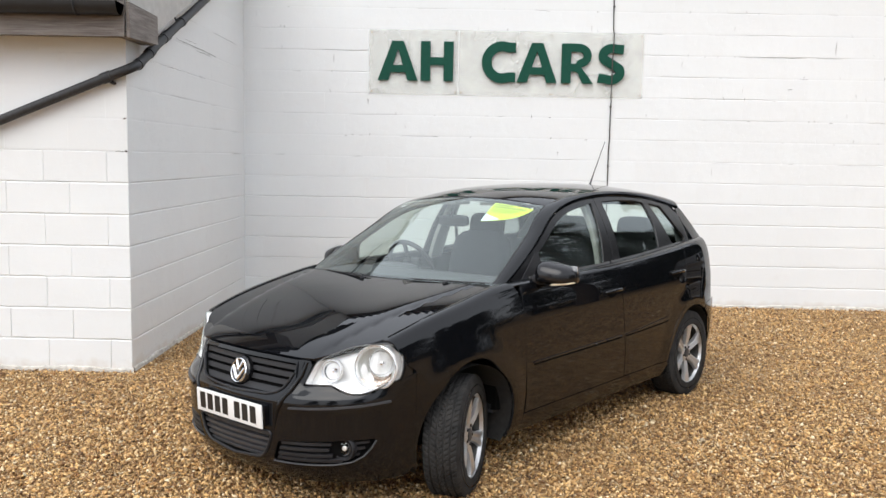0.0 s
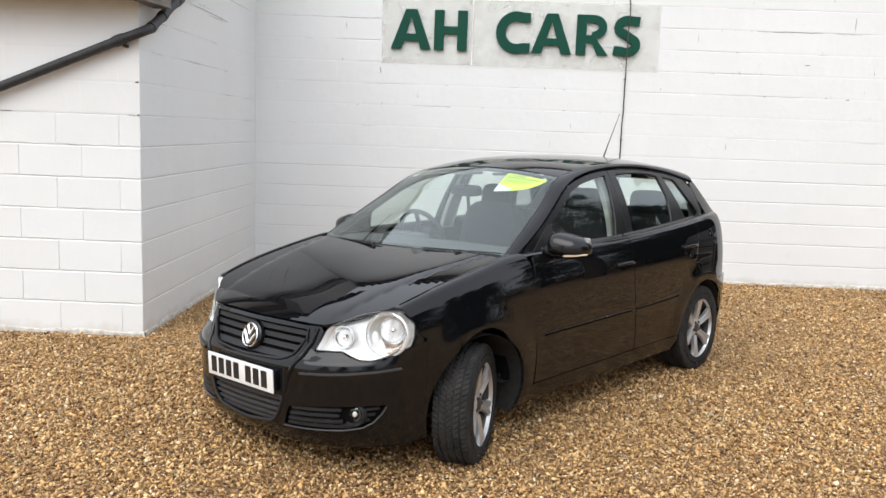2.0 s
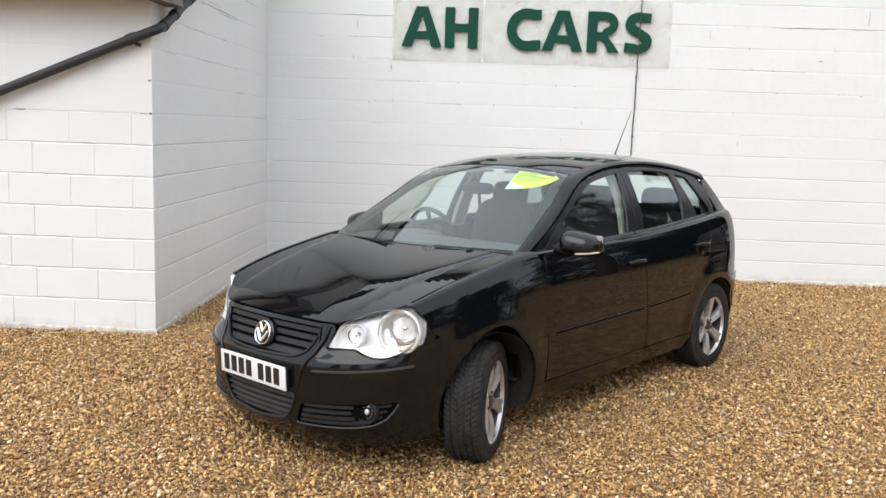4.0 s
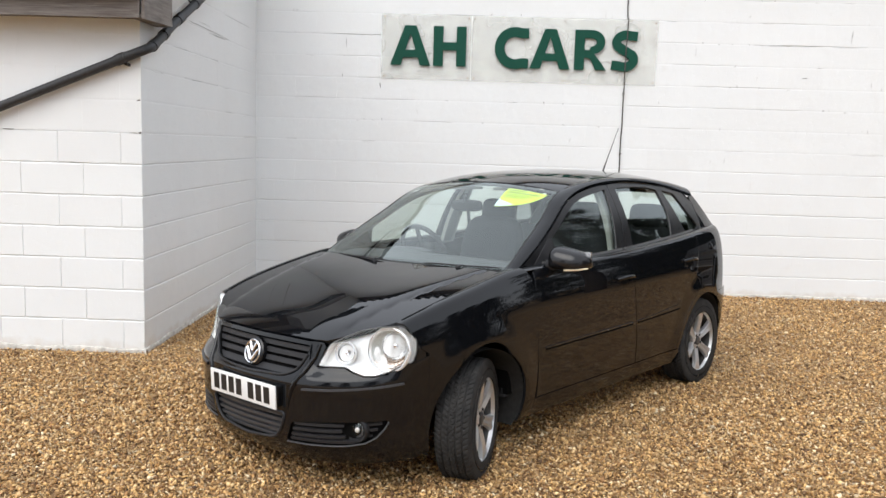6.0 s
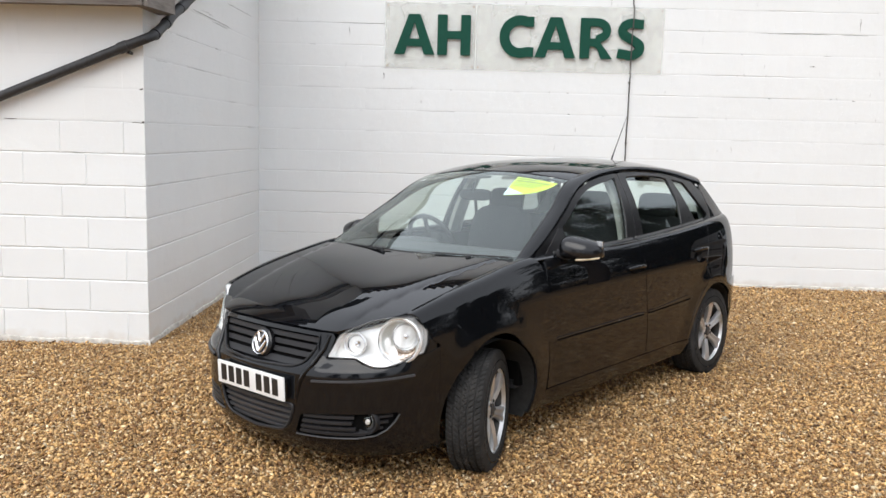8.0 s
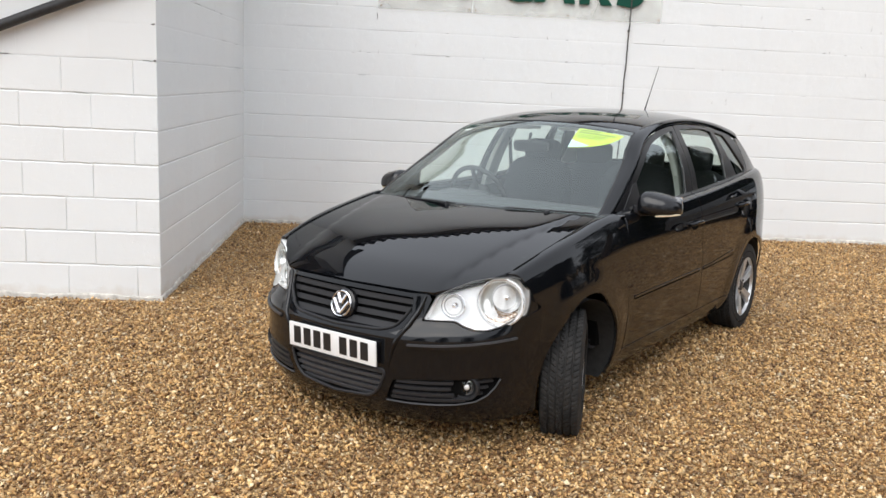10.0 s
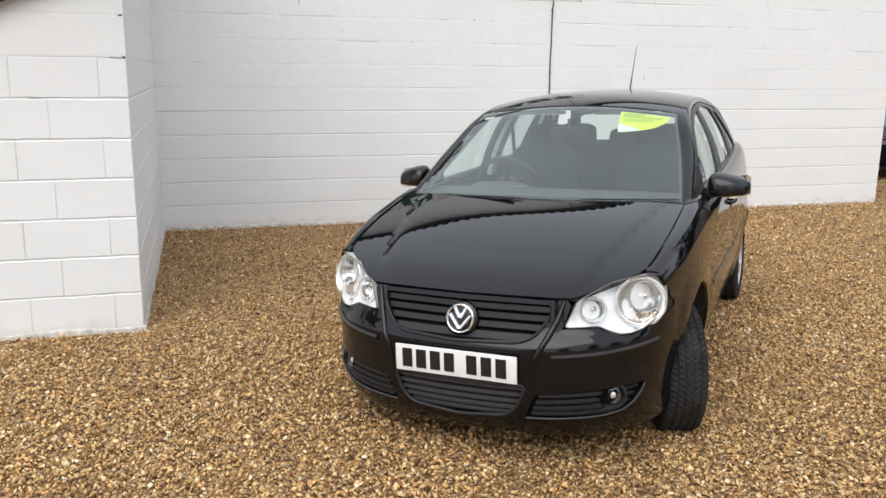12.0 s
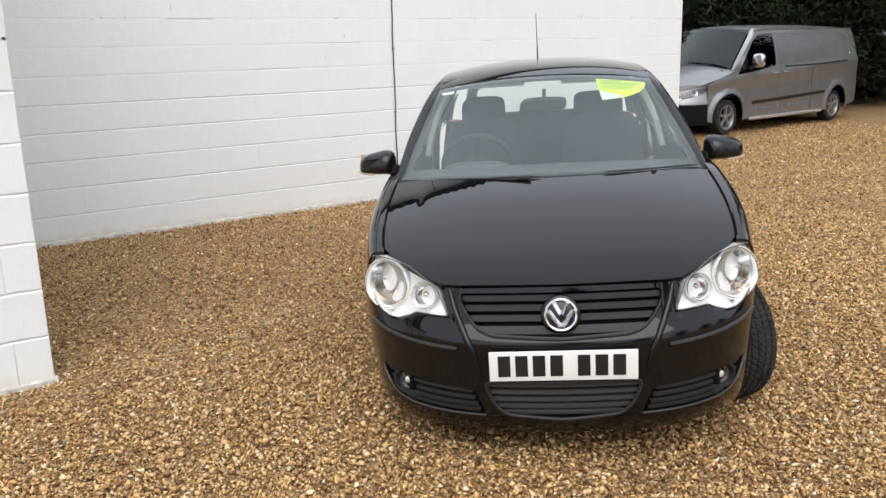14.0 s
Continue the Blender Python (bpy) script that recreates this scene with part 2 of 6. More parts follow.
def rubber_tyre():
    k = Mat("tyre_rubber", 0.8, Specular_IOR_Level=0.22)
    v = k.coords()
    n = k.noise(v, 14.0, 5)
    k.set("Base Color", k.ramp(n, (0.3, (0.016, 0.016, 0.016)), (0.75, (0.042, 0.040, 0.038))))
    k.bump(k.noise(v, 180.0, 3), 0.001, 0.4)
    return k.m


BODY = black_paint()
LINER = plain("arch_liner_plastic", (0.030, 0.029, 0.028), 0.75, grain=40, vary=0.25, Specular_IOR_Level=0.2)
TRIM = plain("black_plastic_trim", (0.020, 0.020, 0.022), 0.48, grain=150, vary=0.15, Specular_IOR_Level=0.32)
SATIN = plain("grey_black_trim", (0.045, 0.046, 0.05), 0.36, grain=120, vary=0.12)
FRAME = plain("black_window_frame", (0.008, 0.008, 0.009), 0.30, grain=90, vary=0.1, Specular_IOR_Level=0.35)
# underseal and open gaps, and flat black where shade is painted on the doors
GAP = plain("black_underseal", (0.005, 0.005, 0.005), 0.9, Specular_IOR_Level=0.05)
GLASS = clear_glass("windscreen_glass", (0.88, 0.94, 0.91), 0.0, 0.115)
SIDEGLASS = clear_glass("side_glass", (0.82, 0.90, 0.86), 0.0, 0.085)
# dark tint stands in for the tree reflection and dim interior behind these panes
REARGLASS = clear_glass("quarter_glass", (0.40, 0.45, 0.44), 0.0, 0.085)
WAIST = plain("waist_rubber", (0.10, 0.10, 0.10), 0.35, grain=90)
LENS = clear_glass("lamp_lens", (0.97, 0.97, 0.97), 0.0, 0.05)
CHROME = plain("chrome", (0.82, 0.82, 0.84), 0.12, 1.0, vary=0.03)
ALLOY = plain("alloy_silver", (0.62, 0.62, 0.62), 0.36, 0.75, grain=40, vary=0.06)
RUBBER = rubber_tyre()
LAMPWHITE = plain("lamp_bezel", (0.93, 0.93, 0.92), 0.18, 0.30, vary=0.02)
# bright metal, its bronze tint a painted-in reflection of the gravel
FLASHER_TINT = plain("lamp_flasher", (0.52, 0.44, 0.38), 0.16, 0.85, vary=0.12)
CREAM = plain("clear_indicator", (0.72, 0.60, 0.42), 0.25, vary=0.08)
CAP = plain("mirror_cap", (0.006, 0.006, 0.007), 0.18, grain=90, vary=0.1)
SEAL = plain("lamp_gasket", (0.12, 0.12, 0.12), 0.5)
BOWL = plain("lamp_bowl", (0.56, 0.57, 0.57), 0.08, 1.0, grain=30, vary=0.12)
DISH = plain("lamp_dish", (0.44, 0.45, 0.43), 0.30, 0.6, grain=30, vary=0.05)
REDLENS = plain("red_lamp", (0.35, 0.01, 0.012), 0.15)
PLATE = plain("plate_white", (0.80, 0.80, 0.79), 0.35, grain=20, vary=0.03)
INK = plain("plate_black", (0.012, 0.012, 0.013), 0.4)
CLOTH = plain("charcoal_cloth", (0.032, 0.033, 0.037), 0.9, grain=220, vary=0.12, relief=0.001)
DASH = plain("grey_dashboard", (0.07, 0.073, 0.078), 0.6, grain=200, vary=0.1)
LINING = plain("pale_lining", (0.52, 0.51, 0.48), 0.85, grain=160, vary=0.06)
# darker copy of the pale lining, with the rear pillars' shade in its colour
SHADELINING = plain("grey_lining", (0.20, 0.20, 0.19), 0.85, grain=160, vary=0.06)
POSTLINING = plain("pale_post_lining", (0.36, 0.36, 0.34), 0.85, grain=160, vary=0.06)
LIME = plain("lime_sticker", (0.62, 0.80, 0.05), 0.5, vary=0.03)
PAPER = plain("pale_blue_paper", (0.62, 0.82, 0.86), 0.6, vary=0.03)
STICKERINK = plain("sticker_print", (0.34, 0.44, 0.06), 0.6)
MIRROR = plain("mirror_glass", (0.85, 0.86, 0.88), 0.02, 1.0, vary=0.0)
BARREL = plain("dark_rim_barrel", (0.07, 0.068, 0.065), 0.5, 0.6, grain=40, vary=0.2)
DISC = plain("brake_disc", (0.22, 0.21, 0.2), 0.5, 0.8)


# ---- smooth curves and panels ----
class Spline:
    """Natural cubic through (t, value) pairs; straight beyond the ends."""

    def __init__(self, *pts):
        self.x, self.y = np.array([p[0] for p in pts], float), np.array([p[1] for p in pts], float)
        n, h = len(pts), np.diff(self.x)
        a, r = np.eye(n), np.zeros(n)
        for i in range(1, n - 1):
            a[i, i - 1:i + 2] = h[i - 1], 2 * (h[i - 1] + h[i]), h[i]
            r[i] = 6 * ((self.y[i + 1] - self.y[i]) / h[i] - (self.y[i] - self.y[i - 1]) / h[i - 1])
        self.k = np.linalg.solve(a, r)

    def __call__(self, t):
        x, y, k = self.x, self.y, self.k
        if t <= x[0]:
            return float(y[0] + (t - x[0]) * ((y[1] - y[0]) / (x[1] - x[0]) - (x[1] - x[0]) * k[1] / 6))
        if t >= x[-1]:
            h = x[-1] - x[-2]
            return float(y[-1] + (t - x[-1]) * ((y[-1] - y[-2]) / h + h * k[-2] / 6))
        i = int(np.searchsorted(x, t)) - 1
        h, p, q = x[i + 1] - x[i], x[i + 1] - t, t - x[i]
        return float((k[i] * p ** 3 + k[i + 1] * q ** 3) / (6 * h) + (y[i] / h - k[i] * h / 6) * p + (y[i + 1] / h - k[i + 1] * h / 6) * q)


def step01(a, b, t):
    t = min(1.0, max(0.0, (t - a) / (b - a)))
    return t * t * (3 - 2 * t)


def dense(loop, step, closed=True):
    """The loop with points added so that no edge is longer than step."""
    out = []
    n = len(loop)
    for i in range(n if closed else n - 1):
        a, b = loop[i], loop[(i + 1) % n]
        m = max(1, math.ceil(math.dist(a, b) / step))
        out += [(a[0] + (b[0] - a[0]) * j / m, a[1] + (b[1] - a[1]) * j / m) for j in range(m)]
    return out if closed else out + [loop[-1]]


def rounded(loop, radius, n=4):
    """The polygon with its corners cut to arcs."""
    out = []
    for i, p in enumerate(loop):
        p, a, b = Vector(p), Vector(loop[i - 1]), Vector(loop[(i + 1) % len(loop)])
        r = min(radius, 0.45 * (a - p).length, 0.45 * (b - p).length)
        p0, p2 = p + (a - p).normalized() * r, p + (b - p).normalized() * r
        for j in range(n + 1):
            t = j / n
            q = (1 - t) ** 2 * p0 + 2 * t * (1 - t) * p + t * t * p2
            out.append((q.x, q.y))
    return out


def inside(p, loop):
    x, y, hit = p[0], p[1], False
    for i in range(len(loop)):
        (x0, y0), (x1, y1) = loop[i - 1], loop[i]
        if (y0 > y) != (y1 > y) and x < (x1 - x0) * (y - y0) / (y1 - y0) + x0:
            hit = not hit
    return hit


from mathutils.geometry import delaunay_2d_cdt

HEART = Vector((0, 1.9, 0.55))


def surface_normal(surf, a, b, heart=HEART):
    e = 0.004
    p = Vector(surf(a, b))
    n = (Vector(surf(a + e, b)) - Vector(surf(a - e, b))).cross(Vector(surf(a, b + e)) - Vector(surf(a, b - e)))
    n = n.normalized() if n.length > 1e-12 else (p - heart).normalized()
    return n if n.dot(p - heart) > 0 else -n


def panel(name, loop, surf, material, parent, holes=(), grid=0.04, depth=0.012, lift=0.0, side=1, label="", heart=HEART):
    """A sheet part cut to loop (with holes) on a smooth surface, with its edge turned inwards by depth. side -1: on the car's right."""
    rim = dense(loop, grid * 0.7)
    loops = [rim] + [dense(h, grid * 0.7) for h in holes]
    pts, edges = [], []
    for lp in loops:
        k = len(pts)
        pts += lp
        edges += [(k + i, k + (i + 1) % len(lp)) for i in range(len(lp))]
    arr = np.array(pts)
    x0, y0 = arr.min(0)
    x1, y1 = arr.max(0)
    ys = np.arange(y0 + grid / 2, y1, grid)
    for j, yy in enumerate(ys):
        for xx in np.arange(x0 + grid / 2 + (j % 2) * grid / 2, x1, grid):
            if np.min((arr[:, 0] - xx) ** 2 + (arr[:, 1] - yy) ** 2) > (0.45 * grid) ** 2 and inside((xx, yy), loops[0]) and not any(inside((xx, yy), h) for h in loops[1:]):
                pts.append((float(xx), float(yy)))
    vs, _, fs, _, _, _ = delaunay_2d_cdt([Vector(p) for p in pts], edges, [], 0, 1e-7)
    tris = []
    for f in fs:
        c = (sum(vs[i].x for i in f) / 3, sum(vs[i].y for i in f) / 3)
        if inside(c, loops[0]) and not any(inside(c, h) for h in loops[1:]):
            tris.append(tuple(f))
    flip = Vector((side, 1, 1))
    nrm = [surface_normal(surf, v.x, v.y, heart) * flip for v in vs]
    top = [Vector(surf(v.x, v.y)) * flip + n * lift for v, n in zip(vs, nrm)]
    faces = []
    count = {}
    for t in tris:
        a, b, c = (top[i] for i in t)
        if (b - a).cross(c - a).dot(nrm[t[0]]) < 0:
            t = t[::-1]
        faces.append(t)
        for i in range(3):
            e = (t[i], t[(i + 1) % 3])
            count[e] = count.get(e, 0) + 1
    verts, normals = list(top), list(nrm)
    for (i, j) in [e for e in count if (e[1], e[0]) not in count]:
        mid = (nrm[i] + nrm[j]).normalized()
        out = (top[j] - top[i]).cross(mid).normalized()
        k = len(verts)
        verts += [top[i], top[j], top[j] - nrm[j] * depth, top[i] - nrm[i] * depth]
        normals += [(out + 0.5 * nrm[i]).normalized(), (out + 0.5 * nrm[j]).normalized(), out, out]
        faces.append((k + 1, k, k + 3, k + 2))
    me = bpy.data.meshes.new(name)
    me.from_pydata([tuple(v) for v in verts], [], faces)
    me.materials.append(material)
    me.polygons.foreach_set("use_smooth", [True] * len(me.polygons))
    me.normals_split_custom_set_from_vertices([tuple(n) for n in normals])
    return part(name, me, None, parent, label)


def strip(name, path, surf, half, lift, material, parent, depth=0.01, side=1, label=""):
    """A narrow raised band along a path on a surface; half: its half height in the second coordinate."""
    up = [(a, b + half) for a, b in path]
    low = [(a, b - half) for a, b in path][::-1]
    return panel(name, rounded(up + low, half * 0.9, 3), surf, material, parent, grid=max(0.012, half * 1.6), depth=depth, lift=lift, side=side, label=label)


# ---- the shape of the car: x to its left, y to its tail, z up ----
F_AXLE, R_AXLE, HUB_Z, ARCH = 0.805, 3.285, 0.264, 0.340
half_width = Spline((0.40, 0.762), (0.62, 0.802), (0.9, 0.822), (1.4, 0.828), (2.3, 0.83), (2.9, 0.829), (3.3, 0.823), (3.5, 0.812), (3.65, 0.785), (3.85, 0.71))
LOW = ((0.12, 0.10), (0.17, 0.072), (0.25, 0.044), (0.38, 0.017), (0.55, 0.0), (0.7, 0.0))
low_inset = Spline(*LOW)
crown_z = Spline((0.34, 0.778), (0.6, 0.854), (0.9, 0.919), (1.1, 0.955), (1.34, 0.965), (2.1, 0.978), (2.4, 0.99), (3.18, 1.038), (3.5, 1.058), (3.9, 1.07))
crown_x = Spline((0.34, 0.672), (0.6, 0.705), (0.9, 0.715), (1.1, 0.714), (1.35, 0.722), (2.1, 0.733), (2.8, 0.733), (3.2, 0.722), (3.45, 0.700), (3.6, 0.668), (3.9, 0.54))


def flare(s, z):
    out = 0.0
    for axle in (F_AXLE, R_AXLE):
        r = math.hypot(s - axle, z - HUB_Z)
        out += 0.011 * step01(0.50, 0.352, r) * (step01(0.44, 0.58, s) if axle < 2 else 1.0)
    return out


def flank(s, v):
    """The body side: v is the height up to 0.55, then runs over the shoulder to 1.0 at its crown."""
    if v <= 0.55:
        return (half_width(s) - low_inset(v) * (0.45 + 0.55 * step01(0.6, 1.2, s)) + flare(s, v), s, v)
    q = radians(90) * min(1.0, (v - 0.55) / 0.45)
    z = 0.55 + (crown_z(s) - 0.55) * max(0.0, math.sin(q)) ** 0.85
    x = crown_x(s) + (half_width(s) - crown_x(s)) * max(0.0, math.cos(q)) ** 0.55
    return (x + flare(s, z), s, z)


def v_at(s, z):
    if z <= 0.55:
        return z
    return 0.55 + 0.45 * math.asin(min(1.0, ((z - 0.55) / (crown_z(s) - 0.55)) ** (1 / 0.85))) / radians(90)


def belt(s):
    return crown_z(s) - 0.018


lean = Spline((1.3, 0.385), (2.2, 0.41), (3.0, 0.54), (3.5, 0.60))


def cabin(s, z):
    """The leaning side of the cabin above the waist."""
    zb = belt(s)
    x = flank(s, v_at(s, zb))[0] - 0.040
    h = (z - zb) / 0.39
    return (x - lean(s) * (z - zb) + 0.022 * math.sin(math.pi * min(1.2, max(-0.2, h))), s + 0.05, z)


def waist(s, w):
    """The ledge from the top of the doors in to the foot of the windows."""
    a, c = Vector(flank(s, v_at(s, belt(s)))), Vector(cabin(s - 0.05, belt(s - 0.05) + 0.014))
    return a.lerp(c, w) + Vector((0, 0, 0.004 * math.sin(math.pi * min(1.0, max(0.0, w)))))


rail_s = Spline((0, 1.09), (1, 1.33), (2, 1.57), (3, 1.80), (4, 2.2), (5, 2.7), (6, 3.18), (7, 3.47))
rail_x = Spline((0, 0.706), (1, 0.662), (2, 0.612), (3, 0.562), (4, 0.543), (5, 0.532), (6, 0.515), (7, 0.498))
rail_z = Spline((0, 0.935), (1, 1.073), (2, 1.205), (3, 1.330), (4, 1.394), (5, 1.403), (6, 1.376), (7, 1.338))
door_s = Spline((0, 1.14), (1, 1.34), (2, 1.56), (3, 1.79), (4, 2.2), (5, 2.7), (6, 3.13), (7, 3.41))
door_z = Spline((0, 0.955), (1, 1.068), (2, 1.190), (3, 1.300), (4, 1.366), (5, 1.366), (6, 1.322), (7, 1.262))


def pillar(u, w):
    """From the glass edge of windscreen and roof (w 0) over the rail to the door frame (w 1)."""
    a = Vector((rail_x(u), rail_s(u), rail_z(u)))
    c = Vector(cabin(door_s(u), door_z(u)))
    b = Vector((c.x * 0.80 + a.x * 0.20 + 0.010, a.y * 0.65 + c.y * 0.35, max(a.z, c.z) * 0.72 + min(a.z, c.z) * 0.28 + 0.008))
    return (1 - w) ** 2 * a + 2 * w * (1 - w) * b + w * w * c


def windscreen_at(a, h):
    u = 3 * h
    bow, rise = 0.135 * (1 - h) + 0.065 * h, 0.010 * (1 - h) + 0.046 * h
    return (a * rail_x(u), rail_s(u) - bow * (1 - a * a), rail_z(u) + rise * (1 - a * a))


roof_c = Spline((1.7, 1.372), (1.9, 1.417), (2.2, 1.446), (2.6, 1.456), (3.0, 1.443), (3.3, 1.417), (3.6, 1.375))


def roof_at(u, a):
    t = (u - 3) / 4
    s = rail_s(u) - 0.065 * (1 - a * a) * max(0, 1 - 2 * t) + 0.09 * (1 - a * a) * max(0, 2 * t - 1)
    sc = rail_s(u) - 0.065 * max(0, 1 - 2 * t) + 0.09 * max(0, 2 * t - 1)
    return (a * rail_x(u), s, rail_z(u) + (roof_c(sc) - rail_z(u)) * (1 - abs(a) ** 2.3))


bonnet_c = Spline((0.06, 0.655), (0.12, 0.692), (0.2, 0.733), (0.37, 0.797), (0.5, 0.838), (0.6, 0.866), (0.75, 0.904), (0.915, 0.938), (1.0, 0.954))
bonnet_x = Spline((0.1, 0.60), (0.34, 0.672), (0.6, 0.705), (0.9, 0.715), (1.1, 0.714))
bonnet_e = Spline((0.1, 0.655), (0.2, 0.715), (0.34, 0.776), (0.6, 0.852), (0.9, 0.917), (1.1, 0.955))


def bonnet_at(s, x):
    a = min(1.1, abs(x) / bonnet_x(s))
    zc, ze = bonnet_c(s), bonnet_e(s)
    crease = 0.440 + 0.205 * (s - 0.1)
    dome = 0.0055 * (1 - math.exp(-max(0.0, crease - abs(x)) / 0.022)) * step01(0.06, 0.3, s)
    return (x, s, zc + (ze - zc) * a ** 2.4 + dome - 0.003 * step01(0.1, 0.45, s))


nose_x = Spline((-0.4, -0.395), (-0.2, -0.2), (0, 0), (0.2, 0.2), (0.4, 0.395), (0.55, 0.53), (0.7, 0.638), (0.85, 0.722), (1.0, 0.772), (1.15, 0.80))
nose_s = Spline((-0.4, 0.045), (-0.2, 0.008), (0, -0.002), (0.2, 0.008), (0.4, 0.045), (0.55, 0.108), (0.7, 0.198), (0.85, 0.314), (1.0, 0.45), (1.15, 0.59))
nose_back = Spline((0.12, 0.075), (0.17, 0.036), (0.22, 0.012), (0.3, 0.0), (0.42, 0.0), (0.49, 0.001), (0.53, 0.007), (0.58, 0.026), (0.66, 0.048), (0.72, 0.066), (0.79, 0.090))


def nose(q, z):
    """The front: q runs from the middle round the corner to the wheel arch at 1."""
    m, sg = abs(q), (1 if q >= 0 else -1)
    x, s = nose_x(m), nose_s(m)
    tx, ts = nose_x(m + 0.01) - nose_x(m - 0.01), nose_s(m + 0.01) - nose_s(m - 0.01)
    n = math.hypot(tx, ts)
    inx, ins = -ts / n, tx / n
    back = nose_back(z) + 0.034 * math.exp(-(m / 0.42) ** 4) * step01(0.502, 0.562, z)
    back += 0.018 * step01(0.524, 0.570, z) * step01(0.36, 0.44, m) * step01(0.86, 0.66, m)
    side = 0.45 * low_inset(min(z, 0.7)) + 0.014 * step01(0.58, 0.8, z)
    w = step01(0.6, 1.0, m)
    back = back * (1 - w) + side * w
    return (sg * (x + inx * back), s + ins * back, z)


tail_x = Spline((0, 0), (0.3, 0.3), (0.5, 0.51), (0.62, 0.632), (0.75, 0.712), (0.9, 0.757), (1.0, 0.775))
tail_s = Spline((0, 3.93), (0.3, 3.925), (0.5, 3.915), (0.62, 3.875), (0.75, 3.795), (0.9, 3.665), (1.0, 3.56))


def tail(q, z):
    m, sg = abs(q), (1 if q >= 0 else -1)
    back = 0.035 * step01(0.35, 0.2, z) + 0.44 * max(0.0, z - 0.60) ** 1.35
    return (sg * (tail_x(m) - 0.25 * back * m), tail_s(m) - back, z)


CAR = Matrix.Translation((1.3025, -2.15, -0.008)) @ Matrix(((0.7717, 0.6360, 0, 0), (-0.6360, 0.7717, 0, 0), (0, 0, 1, 0), (0, 0, 0, 1))) @ Matrix.Translation((0.016, 0, 0)) @ Matrix.Rotation(radians(-1.0), 4, "Z") @ Matrix.Rotation(radians(-1.9), 4, "Y")
car = thing("car", "glossy black five-door hatchback parked on the gravel, front wheels turned", "car", CAR)


def arc(cx, cz, r, a0, a1, n=18):
    return [(cx + r * math.cos(radians(a0 + (a1 - a0) * i / n)), cz + r * math.sin(radians(a0 + (a1 - a0) * i / n))) for i in range(n + 1)]


def on_flank(loop):
    return [(s, v_at(s, z)) for s, z in loop]


def along(f, a, b, n=12):
    return [(a + (b - a) * i / n, f(a + (b - a) * i / n)) for i in range(n + 1)]


# ---- body panels ----
def build_body():
    edge = [(x, s) for x, s in ((0.0, 0.112), (0.2, 0.118), (0.36, 0.128), (0.435, 0.140), (0.50, 0.185), (0.575, 0.25), (0.64, 0.318))]
    right = [(s, -x) for x, s in edge[::-1]]
    left = [(s, x) for x, s in edge]
    shut_l = [(s, bonnet_x(s) - 0.004) for s in np.linspace(0.37, 1.04, 16)]
    rear = [(1.045, 0.66), (1.01, 0.5), (0.975, 0.3), (0.955, 0.1)]
    loop = right[:-1] + left + shut_l + rear + [(s, -x) for s, x in rear[::-1]] + [(s, -x) for s, x in shut_l[::-1]]
    panel("bonnet", loop, bonnet_at, BODY, car, grid=0.022, depth=0.02)
    for sgn in (1, -1):
        strip("bonnet_gap", [(s, bonnet_x(s) - 0.0015) for s in np.linspace(0.37, 1.03, 24)], bonnet_at, 0.0050, 0.0040, GAP, car, depth=0.001, side=sgn)

    # the front bumper skin with its openings
    top = [(0.0, 0.686), (0.2, 0.686), (0.40, 0.684), (0.455, 0.681), (0.468, 0.664), (0.428, 0.574), (0.52, 0.577), (0.580, 0.578), (0.620, 0.560), (0.675, 0.545), (0.73, 0.544), (0.787, 0.556), (0.838, 0.578), (0.87, 0.592), (0.93, 0.600), (1.0, 0.626)]
    low = [(1.0, 0.19), (0.97, 0.155), (0.8, 0.143), (0.5, 0.138), (0.2, 0.138), (0.0, 0.138)]
    half = top + low
    loop = half + [(-q, z) for q, z in half[::-1] if q > 0.001]
    grille = rounded([(-0.392, 0.668), (0.392, 0.668), (0.360, 0.605), (0.312, 0.552), (0.25, 0.532), (0.0, 0.522), (-0.25, 0.532), (-0.312, 0.552), (-0.360, 0.605)], 0.03)
    lower = rounded([(-0.284, 0.358), (0.284, 0.358), (0.250, 0.27), (0.205, 0.228), (0.0, 0.208), (-0.205, 0.228), (-0.250, 0.27)], 0.03)
    inlet = rounded([(0.318, 0.322), (0.42, 0.335), (0.55, 0.343), (0.68, 0.348), (0.805, 0.350), (0.778, 0.312), (0.738, 0.274), (0.687, 0.250), (0.60, 0.237), (0.51, 0.232), (0.40, 0.228), (0.280, 0.226)], 0.018)
    inlet_r = [(-q, z) for q, z in inlet]
    bumper = panel("front_bumper", loop, nose, BODY, car, holes=[grille, lower, inlet, inlet_r], grid=0.014, depth=0.006)
    for lp in (grille, lower, inlet, inlet_r):
        bm = bmesh.new()
        ring = dense(lp, 0.02)
        a = [bm.verts.new(Vector(nose(*p)) - surface_normal(nose, *p) * 0.004) for p in ring]
        b = [bm.verts.new(Vector(nose(*p)) - surface_normal(nose, *p) * 0.040) for p in ring]
        for i in range(len(ring)):
            j = (i + 1) % len(ring)
            bm.faces.new((a[i], a[j], b[j], b[i]))
        part("opening_wall", bm, GAP, bumper)
    for nm, lp in (("grille_backing", grille), ("lower_grille_backing", lower), ("fog_lamp_backing", inlet), ("fog_lamp_backing", inlet_r)):
        panel(nm, lp, nose, GAP, bumper, grid=0.05, lift=-0.034 if "grille" in nm else -0.022, depth=0.002)

    def slats(name, lo, hi, n, width, lift, thick, parent, q0=None, mat=TRIM):
        for i in range(n):
            z = lo + (hi - lo) * (i + 0.5) / n
            a, b = width(z)
            path = [(a + (b - a) * j / 14, z) for j in range(15)]
